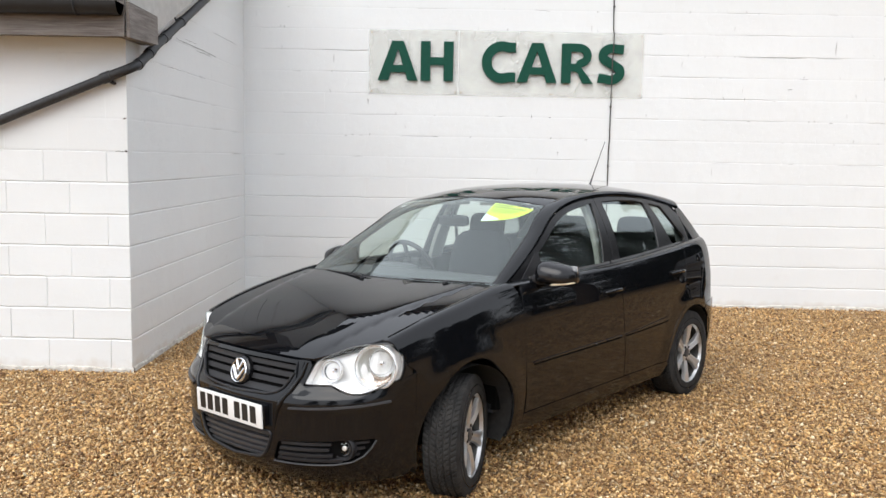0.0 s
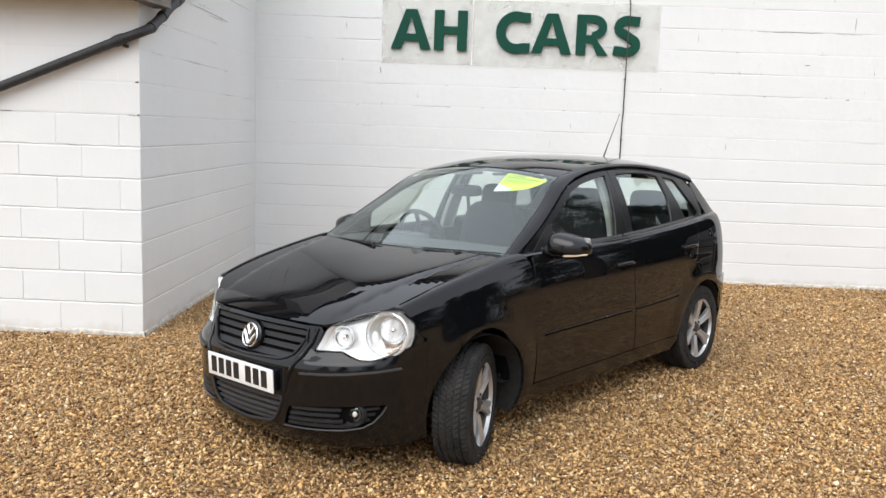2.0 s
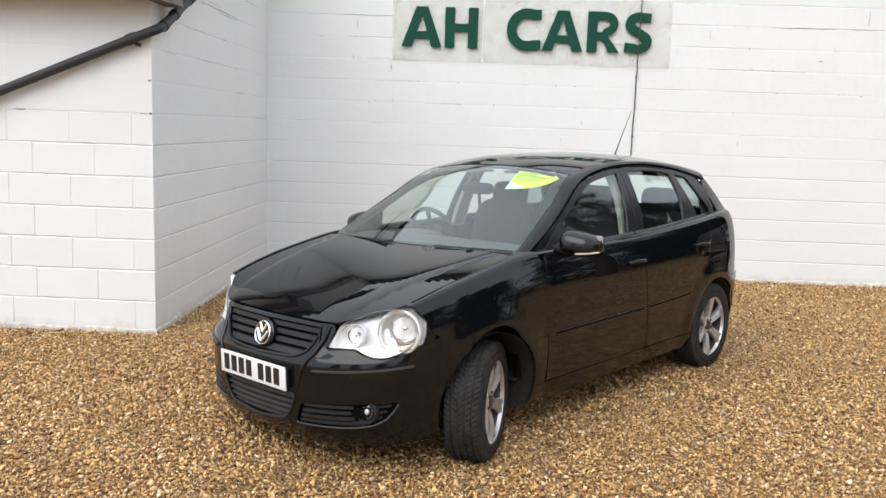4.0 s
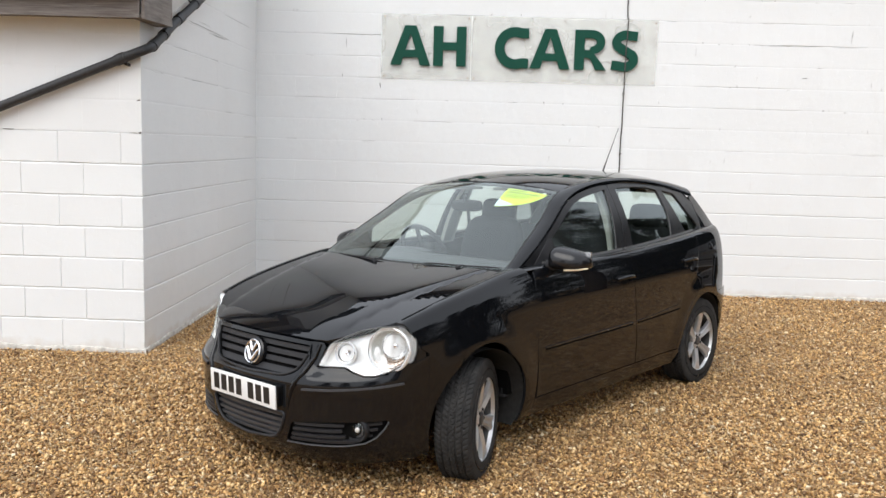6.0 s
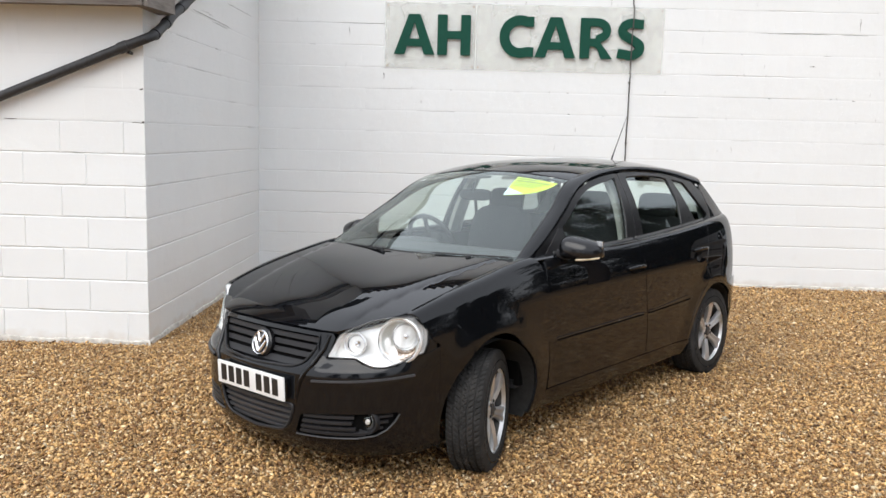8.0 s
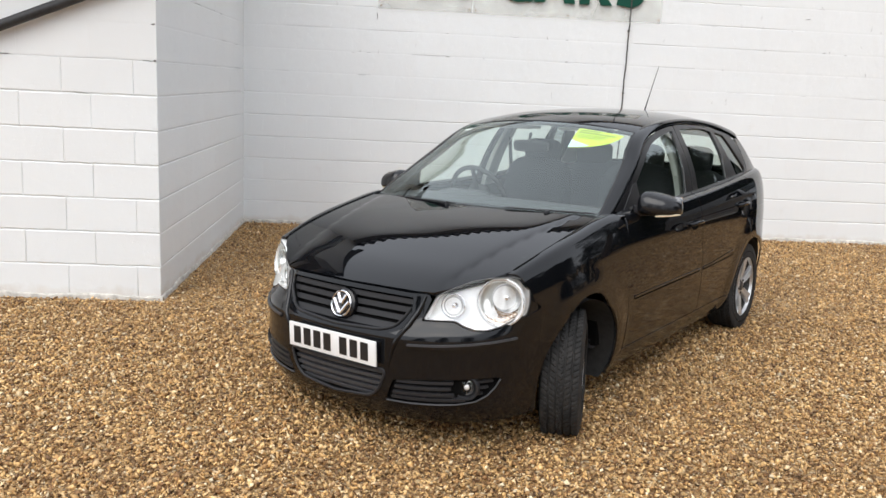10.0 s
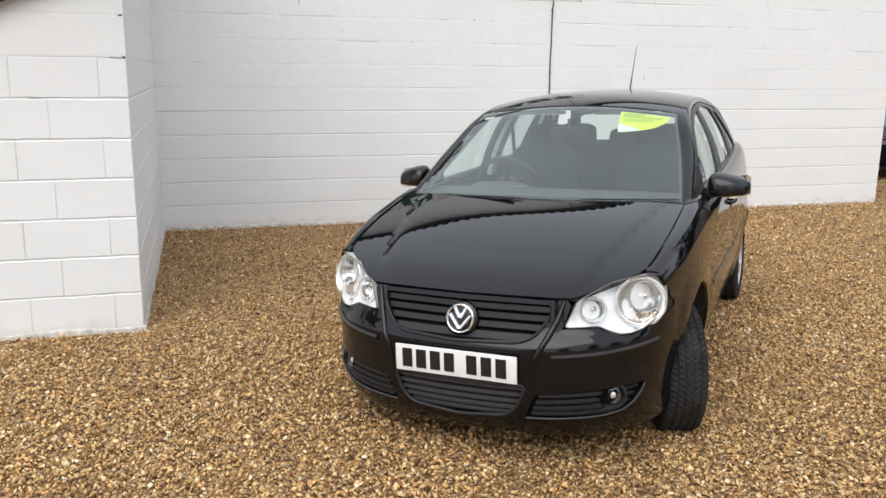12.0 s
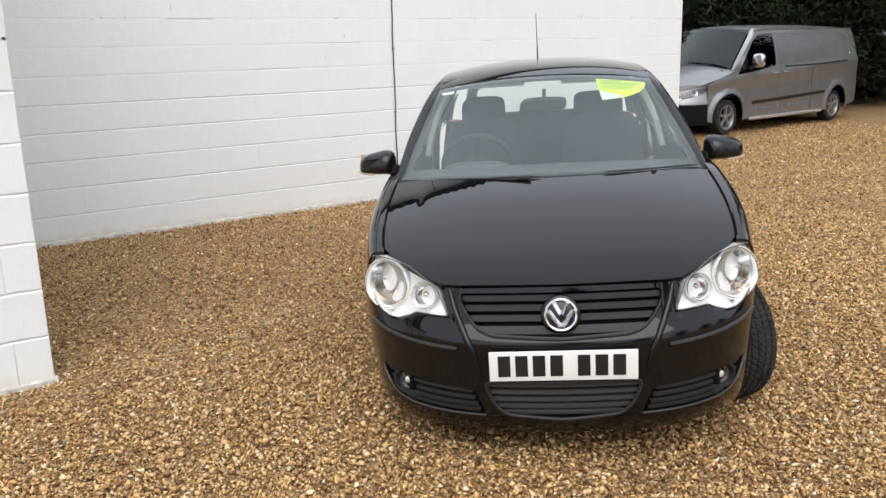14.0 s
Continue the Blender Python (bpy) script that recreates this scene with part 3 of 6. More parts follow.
            strip(name, path, nose, thick, lift, mat, parent, depth=0.022)

    g = car
    slats("grille_slat", 0.530, 0.666, 4, lambda z: (-0.312 - 0.85 * (z - 0.54), 0.312 + 0.85 * (z - 0.54)), -0.012, 0.0105, g)
    slats("lower_grille_slat", 0.218, 0.356, 5, lambda z: (-0.228 - 0.55 * (z - 0.226), 0.228 + 0.55 * (z - 0.226)), -0.010, 0.0072, g, mat=SATIN)
    for sgn in (1, -1):
        for z, q0, q1 in ((0.318, 0.332, 0.585), (0.291, 0.322, 0.575), (0.264, 0.312, 0.590), (0.242, 0.305, 0.640)):
            strip("fog_inlet_slat", [(q0 + (q1 - q0) * j / 10, z + 0.010 * (j / 10)) for j in range(11)], nose, 0.0068, -0.004, TRIM, g, depth=0.02, side=sgn)
        for z, q1 in ((0.330, 0.770), (0.303, 0.748), (0.276, 0.722)):
            strip("fog_inlet_fin", [(0.685 + (q1 - 0.685) * j / 6, z + 0.004 * j / 6) for j in range(7)], nose, 0.0055, -0.010, TRIM, g, depth=0.012, side=sgn)
        lip = [(0.285, 0.2245), (0.40, 0.2265), (0.51, 0.2305), (0.60, 0.2355), (0.687, 0.2485), (0.740, 0.273), (0.778, 0.309), (0.800, 0.342)]
        part("fog_inlet_lip", tube([Vector(nose(q, z)) * Vector((sgn, 1, 1)) + Vector((0, -0.002, 0)) for q, z in dense(lip, 0.025, False)], 0.0038, 8), SATIN, g)
    # bright lip under the grille and round the openings
    lip = [(-0.390, 0.655), (-0.362, 0.602), (-0.314, 0.547), (-0.25, 0.526), (0.0, 0.516), (0.25, 0.526), (0.314, 0.547), (0.362, 0.602), (0.390, 0.655)]
    pts = [Vector(nose(q, z)) + Vector((0, -0.003, 0)) for q, z in dense(rounded(lip, 0.03)[5:-5], 0.02, False)]
    part("grille_surround", tube(pts, 0.006, 8), TRIM, car)
    ring = [Vector(nose(q, z)) + Vector((0, -0.001, 0)) for q, z in dense(lower, 0.02)]
    part("lower_grille_surround", tube(ring, 0.007, 8, closed=True), TRIM, car)
    for sgn in (1, -1):
        # protective strip on the bumper corner
        path = [(0.382, 0.474), (0.5, 0.480), (0.62, 0.487), (0.75, 0.496), (0.87, 0.507)]
        strip("bumper_strip", [(q, z) for q, z in path], nose, 0.010, 0.008, BODY, car, side=sgn)
        # paler band standing in for the sky's highlight on the strip's upper edge
        strip("strip_edge", [(q, z + 0.007) for q, z in path], nose, 0.0042, 0.010, SATIN, car, side=sgn)
        # V-shaped bar from bonnet to bumper beside the grille
        bar = [Vector(nose(q, z)) * Vector((sgn, 1, 1)) for q, z in ((0.438, 0.676), (0.412, 0.615), (0.372, 0.553), (0.338, 0.505), (0.318, 0.465), (0.303, 0.415), (0.296, 0.37))]
        part("grille_bar", tube(bar, [0.007, 0.012, 0.013, 0.012, 0.010, 0.007, 0.003], 12), BODY, car)
        # fog lamp
        c = Vector(nose(0.634, 0.306)) * Vector((sgn, 1, 1))
        m = Matrix.Translation(c + Vector((-0.004 * sgn, 0.012, 0))) @ Matrix.Rotation(radians(16 * sgn), 4, "Z")
        fog = part("fog_lamp", lathe([(0.056, 0.03), (0.055, 0.006), (0.052, 0.0), (0.046, 0.001), (0.040, 0.016), (0.036, 0.020), (0.029, 0.024), (0.0, 0.028)], 28, "y", at=m), TRIM, car)
        part("fog_reflector", lathe([(0.034, 0.012), (0.027, 0.019), (0.013, 0.0245), (0.0, 0.0255)], 24, "y", at=m), SATIN, fog)
        part("fog_bulb", lathe([(0.012, 0.024), (0.013, 0.012), (0.008, 0.008), (0.0, 0.007)], 16, "y", at=m), LAMPWHITE, fog)
        part("fog_lens", lathe([(0.036, 0.010), (0.026, 0.004), (0.013, 0.001), (0.0, 0.0)], 24, "y", at=m), LENS, fog)
        # front wing
        a0 = arc(F_AXLE, HUB_Z, ARCH, -18, 118, 22)
        wing = [(0.455, 0.633), (0.415, 0.66), (0.40, 0.70)]
        loop = on_flank(wing) + [(0.370, 0.80), (0.352, 0.90), (0.340, 1.0)] + [(s, 1.0) for s in np.linspace(0.40, 1.12, 14)]
        loop += [(1.16, 0.95)] + on_flank([(1.215, 0.84), (1.219, 0.55), (1.244, 0.265), (1.25, 0.172)]) + a0 + [(0.643, 0.584)]
        panel("front_wing", loop, flank, BODY, car, grid=0.035, depth=0.022, side=sgn)
        low_corner = [(0.452, 0.165), (0.452, 0.6305), (0.6415, 0.5825)] + arc(F_AXLE, HUB_Z, ARCH, 121, 197, 12) + [(0.476, 0.165)]
        panel("bumper_corner", low_corner, flank, BODY, car, grid=0.035, depth=0.022, side=sgn)
        # doors
        fd = [(1.221, 0.55), (1.217, 0.84)] + [(1.225, belt(1.225) - 0.01)] + along(belt, 1.25, 2.232) + [(2.262, 0.66), (2.295, 0.45), (2.34, 0.268), (1.262, 0.268)]
        door = panel("front_door", on_flank(fd), flank, BODY, car, grid=0.045, depth=0.02, side=sgn)
        rd = [(2.270, 0.66), (2.240, belt(2.24))] + along(belt, 2.26, 3.19) + [(3.18, 0.88), (3.14, 0.76)] + arc(R_AXLE, HUB_Z, 0.385, 113, 178, 10) + [(2.931, 0.268), (2.348, 0.268), (2.303, 0.45)]
        door2 = panel("rear_door", on_flank(rd), flank, BODY, car, grid=0.045, depth=0.02, side=sgn)
        panel("sill", [(1.252, 0.262), (2.938, 0.262), (2.975, 0.215), (2.97, 0.165), (1.252, 0.165)], flank, BODY, car, grid=0.045, depth=0.03, side=sgn)
        qtr = [(3.196, belt(3.196)), (3.186, 0.88), (3.146, 0.762)] + arc(R_AXLE, HUB_Z, 0.380, 113, 178, 10) + arc(R_AXLE, HUB_Z, 0.345, 180, 60, 16) + [(3.50, 0.60), (3.62, 0.61), (3.63, 0.80), (3.62, 0.95), (3.60, belt(3.6))]
        panel("rear_quarter", on_flank(qtr) + on_flank(along(belt, 3.58, 3.22, 8)), flank, BODY, car, grid=0.035, depth=0.02, side=sgn)
        rb = arc(R_AXLE, HUB_Z, 0.345, 58, -22, 12) + [(3.66, 0.19), (3.70, 0.606), (3.5, 0.597)]
        panel("rear_bumper_corner", on_flank(rb), flank, BODY, car, grid=0.035, depth=0.005, side=sgn)
        # rubbing strips and handles
        strip("side_moulding", [(s, 0.533 + 0.008 * (s - 1.26)) for s in np.linspace(1.29, 2.235, 16)], flank, 0.0045, 0.004, BODY, door, side=sgn)
        strip("side_moulding", [(s, 0.541 + 0.028 * (s - 2.33)) for s in np.linspace(2.30, 2.875, 10)], flank, 0.0045, 0.004, BODY, door2, side=sgn)
        # thin black strips painted in as the shadow line below each moulding
        strip("moulding_shadow_gap", [(s, 0.524 + 0.008 * (s - 1.26)) for s in np.linspace(1.295, 2.235, 16)], flank, 0.005, 0.002, GAP, door, depth=0.002, side=sgn)
        strip("moulding_shadow_gap", [(s, 0.532 + 0.028 * (s - 2.33)) for s in np.linspace(2.30, 2.875, 10)], flank, 0.005, 0.002, GAP, door2, depth=0.002, side=sgn)
        for dr, s0, z0 in ((door, 2.142, 0.812), (door2, 3.032, 0.848)):
            base = Vector(flank(s0, v_at(s0, z0)))
            tilt = Matrix.Translation(base * Vector((sgn, 1, 1))) @ Matrix.Rotation(radians(-14 * sgn), 4, "Y")
            # flat black patch painted as the shaded hollow behind the handle
            panel("handle_recess", [(s0 - 0.010 + 0.048 * math.cos(t), v_at(s0, z0 - 0.004) + 0.020 * math.sin(t)) for t in np.linspace(0, 2 * math.pi, 19)[:-1]], flank, GAP, dr, grid=0.03, lift=0.0015, depth=0.001, side=sgn)
            arch = [(0.002, -0.088, 0.006), (0.018, -0.074, 0.007), (0.027, -0.03, 0.009), (0.027, 0.04, 0.009), (0.020, 0.072, 0.008), (0.002, 0.088, 0.006)]
            part("door_handle", tube([tilt @ Vector((sgn * x, y, z)) for x, y, z in arch], [0.010, 0.011, 0.011, 0.011, 0.012, 0.011], 10), BODY, dr)
        # cabin: rail, door frames, glass
        panel("roof_rail", [(u, 0.0) for u in np.linspace(0, 7, 57)] + [(u, 1.0) for u in np.linspace(7, 0, 57)], pillar, BODY, car, grid=0.125, depth=0.015, side=sgn, heart=Vector((0, 2.2, 0.9)))
        outline = [(door_s(u), door_z(u) - 0.006) for u in np.linspace(0.12, 7, 40)]
        f_top = [(s, z) for s, z in outline if s < 2.25]
        f_loop = f_top + [(2.256, 1.36), (2.232, belt(2.23) + 0.004)] + [(s, z + 0.004) for s, z in along(belt, 2.21, 1.26)]
        f_glass = [(s + 0.022 if s < 1.75 else s + 0.012, z - 0.028) for s, z in f_top if 1.40 < s < 2.14]
        f_glass = rounded(f_glass + [(2.212, 1.338), (2.122, belt(2.1) + 0.020), (1.455, belt(1.45) + 0.020), (1.425, 1.03)], 0.02, 3)
        frame_f = panel("window_frame", f_loop, cabin, FRAME, door, holes=[f_glass], grid=0.04, depth=0.02, side=sgn)
        panel("window_glass", f_glass, cabin, SIDEGLASS, door, grid=0.06, lift=-0.008, depth=0.003, side=sgn).visible_shadow = False
        r_top = [(s, z) for s, z in outline if 2.28 < s < 3.3]
        r_loop = [(2.265, 1.360)] + r_top + [(3.352, 1.215), (3.352, 1.10), (3.335, 1.045), (3.29, belt(3.29) + 0.006), (3.215, belt(3.2) + 0.004)] + [(s, z + 0.004) for s, z in along(belt, 3.19, 2.242)]
        r_glass = rounded([(2.344, 1.340), (2.6, 1.345), (2.8, 1.336), (2.918, 1.318), (2.915, 1.16), (2.870, belt(2.87) + 0.022), (2.322, belt(2.3) + 0.022)], 0.02, 3)
        q_glass = rounded([(2.980, 1.314), (3.140, 1.292), (3.205, 1.19), (3.308, 1.062), (3.268, belt(3.27) + 0.020), (3.085, belt(3.08) + 0.022), (3.035, 1.16)], 0.018, 3)
        panel("window_frame", r_loop, cabin, FRAME, door2, holes=[r_glass, q_glass], grid=0.04, depth=0.02, side=sgn)
        panel("window_glass", r_glass, cabin, SIDEGLASS, door2, grid=0.06, lift=-0.008, depth=0.003, side=sgn).visible_shadow = False
        panel("quarter_glass", q_glass, cabin, REARGLASS, door2, grid=0.06, lift=-0.008, depth=0.003, side=sgn).visible_shadow = False
        panel("pillar_foot", [(1.12, belt(1.12) - 0.03), (1.45, belt(1.45) - 0.03), (1.45, belt(1.45) + 0.02), (1.25, 0.99), (1.15, 0.955)], cabin, BODY, car, grid=0.04, lift=-0.006, depth=0.002, side=sgn)
        # ledge and rubber seals along the waist
        for nm, a, b, who in (("waist_ledge", 1.17, 2.236, door), ("waist_ledge", 2.244, 3.192, door2), ("waist_ledge", 3.198, 3.60, car)):
            panel(nm, [(q, -0.02) for q in np.linspace(a, b, 24)] + [(q, 1.0) for q in np.linspace(b, a, 24)], waist, BODY, who, grid=0.06, depth=0.004, side=sgn)
        strip("waist_seal", [(s, belt(s) + 0.016) for s in np.linspace(1.32, 2.18, 14)], cabin, 0.008, 0.007, WAIST, door, side=sgn)
        strip("waist_seal", [(s, belt(s) + 0.016) for s in np.linspace(2.21, 3.20, 14)], cabin, 0.008, 0.007, WAIST, door2, side=sgn)
        # pillar behind the rear door
        c_loop = [(3.300, belt(3.3) - 0.004), (3.341, 1.04), (3.359, 1.10), (3.360, 1.22), (3.375, 1.268), (3.43, 1.268), (3.49, 1.17), (3.55, 1.09), (3.605, belt(3.6) - 0.004)]
        panel("rear_pillar", c_loop, cabin, BODY, car, grid=0.04, depth=0.02, side=sgn)
    # roof, screens, tail
    panel("roof", [(u, -1.0) for u in np.linspace(3, 7, 33)] + [(u, 1.0) for u in np.linspace(7, 3, 33)], roof_at, BODY, car, grid=0.09, depth=0.02, heart=Vector((0, 2.5, 0.5)))
    panel("headlining", [(3.1, -0.97), (6.9, -0.97), (6.9, 0.97), (3.1, 0.97)], roof_at, LINING, car, grid=0.16, lift=-0.035, depth=0.004, heart=Vector((0, 2.5, 0.5)))
    ws = [(-1, 0.0), (1, 0.0), (1, 1.0), (-1, 1.0)]
    glass_loop = rounded([(-0.984, 0.040), (0.984, 0.040), (0.980, 0.970), (-0.980, 0.970)], 0.05)
    panel("windscreen_seal", ws, windscreen_at, TRIM, car, holes=[glass_loop], grid=0.06, depth=0.012)
    panel("windscreen", [(-0.985, 0.015), (0.985, 0.015), (0.985, 0.985), (-0.985, 0.985)], windscreen_at, GLASS, car, grid=0.07, lift=0.003, depth=0.002).visible_shadow = False

    def rear_screen(a, h):
        top, base = Vector(roof_at(7, a)), Vector(tail(0.60 * a, 1.0))
        p = top.lerp(base, h)
        return (p.x, p.y + 0.02 * math.sin(math.pi * h), p.z)

    panel("rear_window_frame", [(-1, 0), (1, 0), (1, 1), (-1, 1)], rear_screen, BODY, car, holes=[rounded([(-0.86, 0.24), (0.86, 0.24), (0.86, 0.86), (-0.86, 0.86)], 0.08)], grid=0.08, depth=0.02)
    panel("rear_window", rounded([(-0.88, 0.22), (0.88, 0.22), (0.88, 0.88), (-0.88, 0.88)], 0.08), rear_screen, GLASS, car, grid=0.1, lift=-0.004, depth=0.002).visible_shadow = False
    panel("tailgate", [(-0.62, 0.60), (0.62, 0.60), (0.60, 1.0), (-0.60, 1.0)], tail, BODY, car, grid=0.05, depth=0.02)
    panel("rear_bumper", [(-0.93, 0.20), (0.93, 0.20), (0.93, 0.594), (-0.93, 0.594)], tail, BODY, car, grid=0.05, depth=0.02)
    for sgn in (1, -1):
        panel("tail_lamp", rounded([(0.632, 0.64), (0.86, 0.66), (0.86, 0.80), (0.78, 1.02), (0.615, 1.02)], 0.03), tail, REDLENS, car, grid=0.04, depth=0.03, side=sgn)
        panel("tail_lamp_back", rounded([(0.632, 0.64), (0.86, 0.66), (0.86, 0.80), (0.78, 1.02), (0.615, 1.02)], 0.03), tail, GAP, car, grid=0.06, lift=-0.034, depth=0.001, side=sgn)
    # what lies under the skin
    under = box(-0.44, 0.44, 0.30, 3.72, 0.175, 0.30, 0.03)
    box(-0.70, 0.70, 1.22, 2.93, 0.178, 0.30, 0.02, bm=under)
    part("underbody", under, GAP, car, smooth=False)
    box_in = box(-0.72, 0.72, 1.1, 1.16, 0.30, 0.90)
    box(-0.42, 0.42, 0.30, 1.1, 0.30, 0.56, bm=box_in)
    part("engine_bulkhead", box_in, GAP, car, smooth=False)
    for sgn in (1, -1):
        for axle in (F_AXLE, R_AXLE):
            bm = bmesh.new()
            rim = arc(axle, HUB_Z, ARCH - 0.003, -22, 202, 34)
            outer = [bm.verts.new((sgn * (flank(s, max(z, 0.14))[0] - 0.016), s, z)) for s, z in rim]
            inner = [bm.verts.new((sgn * 0.46, s, z)) for s, z in rim]
            for i in range(len(rim) - 1):
                bm.faces.new((outer[i], outer[i + 1], inner[i + 1], inner[i]))
            bm.faces.new(inner)
            part("wheel_arch_liner", bm, LINER, car)
    # scuttle below the windscreen
    scut = bmesh.new()
    rows = [[(x, 0.93 + 0.10 * (x / 0.68) ** 2, 0.905 + 0.02 * (x / 0.68) ** 2), (x, 1.03 + 0.10 * (x / 0.68) ** 2, 0.935 - 0.01 * (x / 0.68) ** 2)] for x in np.linspace(-0.69, 0.69, 25)]
    vv = [[scut.verts.new(p) for p in r] for r in rows]
    for a, b in zip(vv, vv[1:]):
        scut.faces.new((a[0], b[0], b[1], a[1]))
    part("scuttle", scut, TRIM, car)


build_body()


# ---- lamps, plate, badge, mirrors, wipers ----
def build_front():
    lamp = [(0.437, 0.580), (0.52, 0.583), (0.585, 0.584), (0.625, 0.566), (0.675, 0.551), (0.73, 0.550), (0.785, 0.562), (0.835, 0.584), (0.868, 0.598), (0.915, 0.605), (0.934, 0.65), (0.938, 0.70), (0.925, 0.738),
            (0.90, 0.758), (0.85, 0.766), (0.77, 0.761), (0.68, 0.744), (0.58, 0.714), (0.525, 0.694), (0.492, 0.676)]
    lamp = rounded(lamp, 0.014, 3)
    for sgn in (1, -1):
        hl = panel("headlamp", lamp, nose, LENS, car, grid=0.035, depth=0.004, lift=0.004, side=sgn)
        hl.visible_shadow = False
        panel("lamp_housing", lamp, nose, LAMPWHITE, hl, grid=0.035, depth=0.03, lift=-0.045, side=sgn)
        # walls of the housing
        bm = bmesh.new()
        ring = dense(lamp, 0.02)
        f = Vector((sgn, 1, 1))
        a = [bm.verts.new((Vector(nose(*p)) + surface_normal(nose, *p) * 0.001) * f) for p in ring]
        b = [bm.verts.new((Vector(nose(*p)) - surface_normal(nose, *p) * 0.05) * f) for p in ring]
        for i in range(len(ring)):
            j = (i + 1) % len(ring)
            bm.faces.new((a[i], a[j], b[j], b[i]))
        part("housing_wall", bm, LAMPWHITE, hl)
        bez = [(Vector(nose(*p)) + surface_normal(nose, *p) * 0.003) * f for p in ring]
        part("lamp_seal", tube(bez, 0.0022, 6, closed=True), SEAL, hl)
        for q, z, r, nm in ((0.803, 0.662, 0.094, "main_reflector"), (0.575, 0.645, 0.048, "side_reflector")):
            n = surface_normal(nose, q, z)
            aim = (n + Vector((0, -0.7, 0.05))).normalized()
            c = (Vector(nose(q, z)) - n * 0.022) * f
            m = Matrix.Translation(c) @ (aim * f).to_track_quat("Z", "Y").to_matrix().to_4x4()
            rim = lathe([(r * 1.10, -0.004), (r * 1.08, 0.006), (r, 0.008), (r * 0.96, 0.0), (r * 0.92, -0.006)], 40, at=m)
            part("lamp_rim", rim, LAMPWHITE, hl)
            part("lamp_ring", tube([m @ Vector((r * 1.02 * math.cos(t), r * 1.02 * math.sin(t), 0.008)) for t in np.linspace(0, 2 * math.pi, 41)[:-1]], 0.0028, 8, closed=True), CHROME, hl)
            if r < 0.06:
                part(nm, lathe([(r * 0.94, -0.004), (r * 0.86, -0.016), (r * 0.66, -0.028), (r * 0.4, -0.036), (0, -0.040)], 36, at=m), BOWL, hl)
                part("bulb", lathe([(0.0, -0.006), (r * 0.16, -0.008), (r * 0.27, -0.016), (r * 0.30, -0.026), (r * 0.26, -0.040)], 20, at=m), CHROME, hl)
                continue
            # main lamp: a fluted bowl set high and outwards in a smooth dish, the flasher below it
            ox, oy, ri = 0.24 * r * sgn, 0.20 * r, 0.64 * r
            bowl, dish, flash = bmesh.new(), bmesh.new(), bmesh.new()
            turns, steps = 48, 7
            net = []
            for k in range(steps + 1):
                rho = k / steps
                row = []
                for i in range(turns):
                    t = 2 * math.pi * i / turns
                    x, y = ri * rho * math.cos(t), ri * rho * math.sin(t)
                    flute = 0.0016 * math.cos(2 * math.pi * x / (ri * 0.30)) * rho * (1 - rho ** 6)
                    row.append(bowl.verts.new(m @ Vector((ox + x, oy + y, -0.014 - 0.060 * (1 - rho ** 2) + flute))))
                net.append(row)
            for a, b in zip(net, net[1:]):
                for i in range(turns):
                    j = (i + 1) % turns
                    if a is net[0]:
                        bowl.faces.new((a[i], b[i], b[j]))
                    else:
                        bowl.faces.new((a[i], b[i], b[j], a[j]))
            bmesh.ops.remove_doubles(bowl, verts=bowl.verts, dist=1e-5)
            part(nm, bowl, BOWL, hl)
            for bm, lo, hi, deep in ((dish, -0.62, math.pi + 0.62, 0.003), (flash, math.pi + 0.62, 2 * math.pi - 0.62, 0.010)):
                n, net = 30 if bm is dish else 16, []
                for k in range(6):
                    w = k / 5
                    row = []
                    for i in range(n + 1):
                        t = lo + (hi - lo) * i / n
                        inner = Vector((ox + 1.02 * ri * math.cos(t), oy + 1.02 * ri * math.sin(t), -0.013))
                        outer = Vector((0.93 * r * math.cos(t), 0.93 * r * math.sin(t), -0.005))
                        p = inner.lerp(outer, w) - Vector((0, 0, deep * math.sin(math.pi * w)))
                        if bm is flash and 0 < k < 5:
                            p.z += 0.0006 * (1 if (i + k) % 2 else -1)
                        row.append(bm.verts.new(m @ p))
                    net.append(row)
                for a, b in zip(net, net[1:]):
                    for i in range(n):
                        bm.faces.new((a[i], a[i + 1], b[i + 1], b[i]))
            part("lamp_dish", dish, DISH, hl)
            part("flasher", flash, FLASHER_TINT, hl, smooth=False)
            part("bowl_rim", tube([m @ Vector((ox + ri * math.cos(t), oy + ri * math.sin(t), -0.013)) for t in np.linspace(0, 2 * math.pi, 41)[:-1]], 0.0016, 6, closed=True), CHROME, hl)
            hub = m @ Matrix.Translation((ox, oy, -0.012))
            part("bulb", lathe([(0.0, 0.002), (r * 0.09, -0.001), (r * 0.11, -0.010), (r * 0.11, -0.045)], 16, at=hub), CHROME, hl)
        # painted surround behind the outer end of the lamp
        panel("lamp_surround", [(0.90, 0.598), (0.930, 0.604), (0.946, 0.65), (0.950, 0.70), (0.935, 0.742), (0.905, 0.765), (0.945, 0.770), (0.975, 0.755), (0.985, 0.70), (0.985, 0.598)], nose, BODY, car, grid=0.035, lift=-0.004, depth=0.002, side=sgn)
    # number plate: white board, black bars in place of the characters
    tilt = Matrix.Translation((0, -0.018, 0.4285)) @ Matrix.Rotation(radians(2), 4, "X")
    plate = part("number_plate", box(-0.26, 0.26, -0.004, 0.004, -0.0555, 0.0555, 0.003), PLATE, car, "white number plate with black bars", at=tilt)
    for i in range(7):
        x = -0.207 + i * 0.0615 + (0.034 if i > 3 else 0)
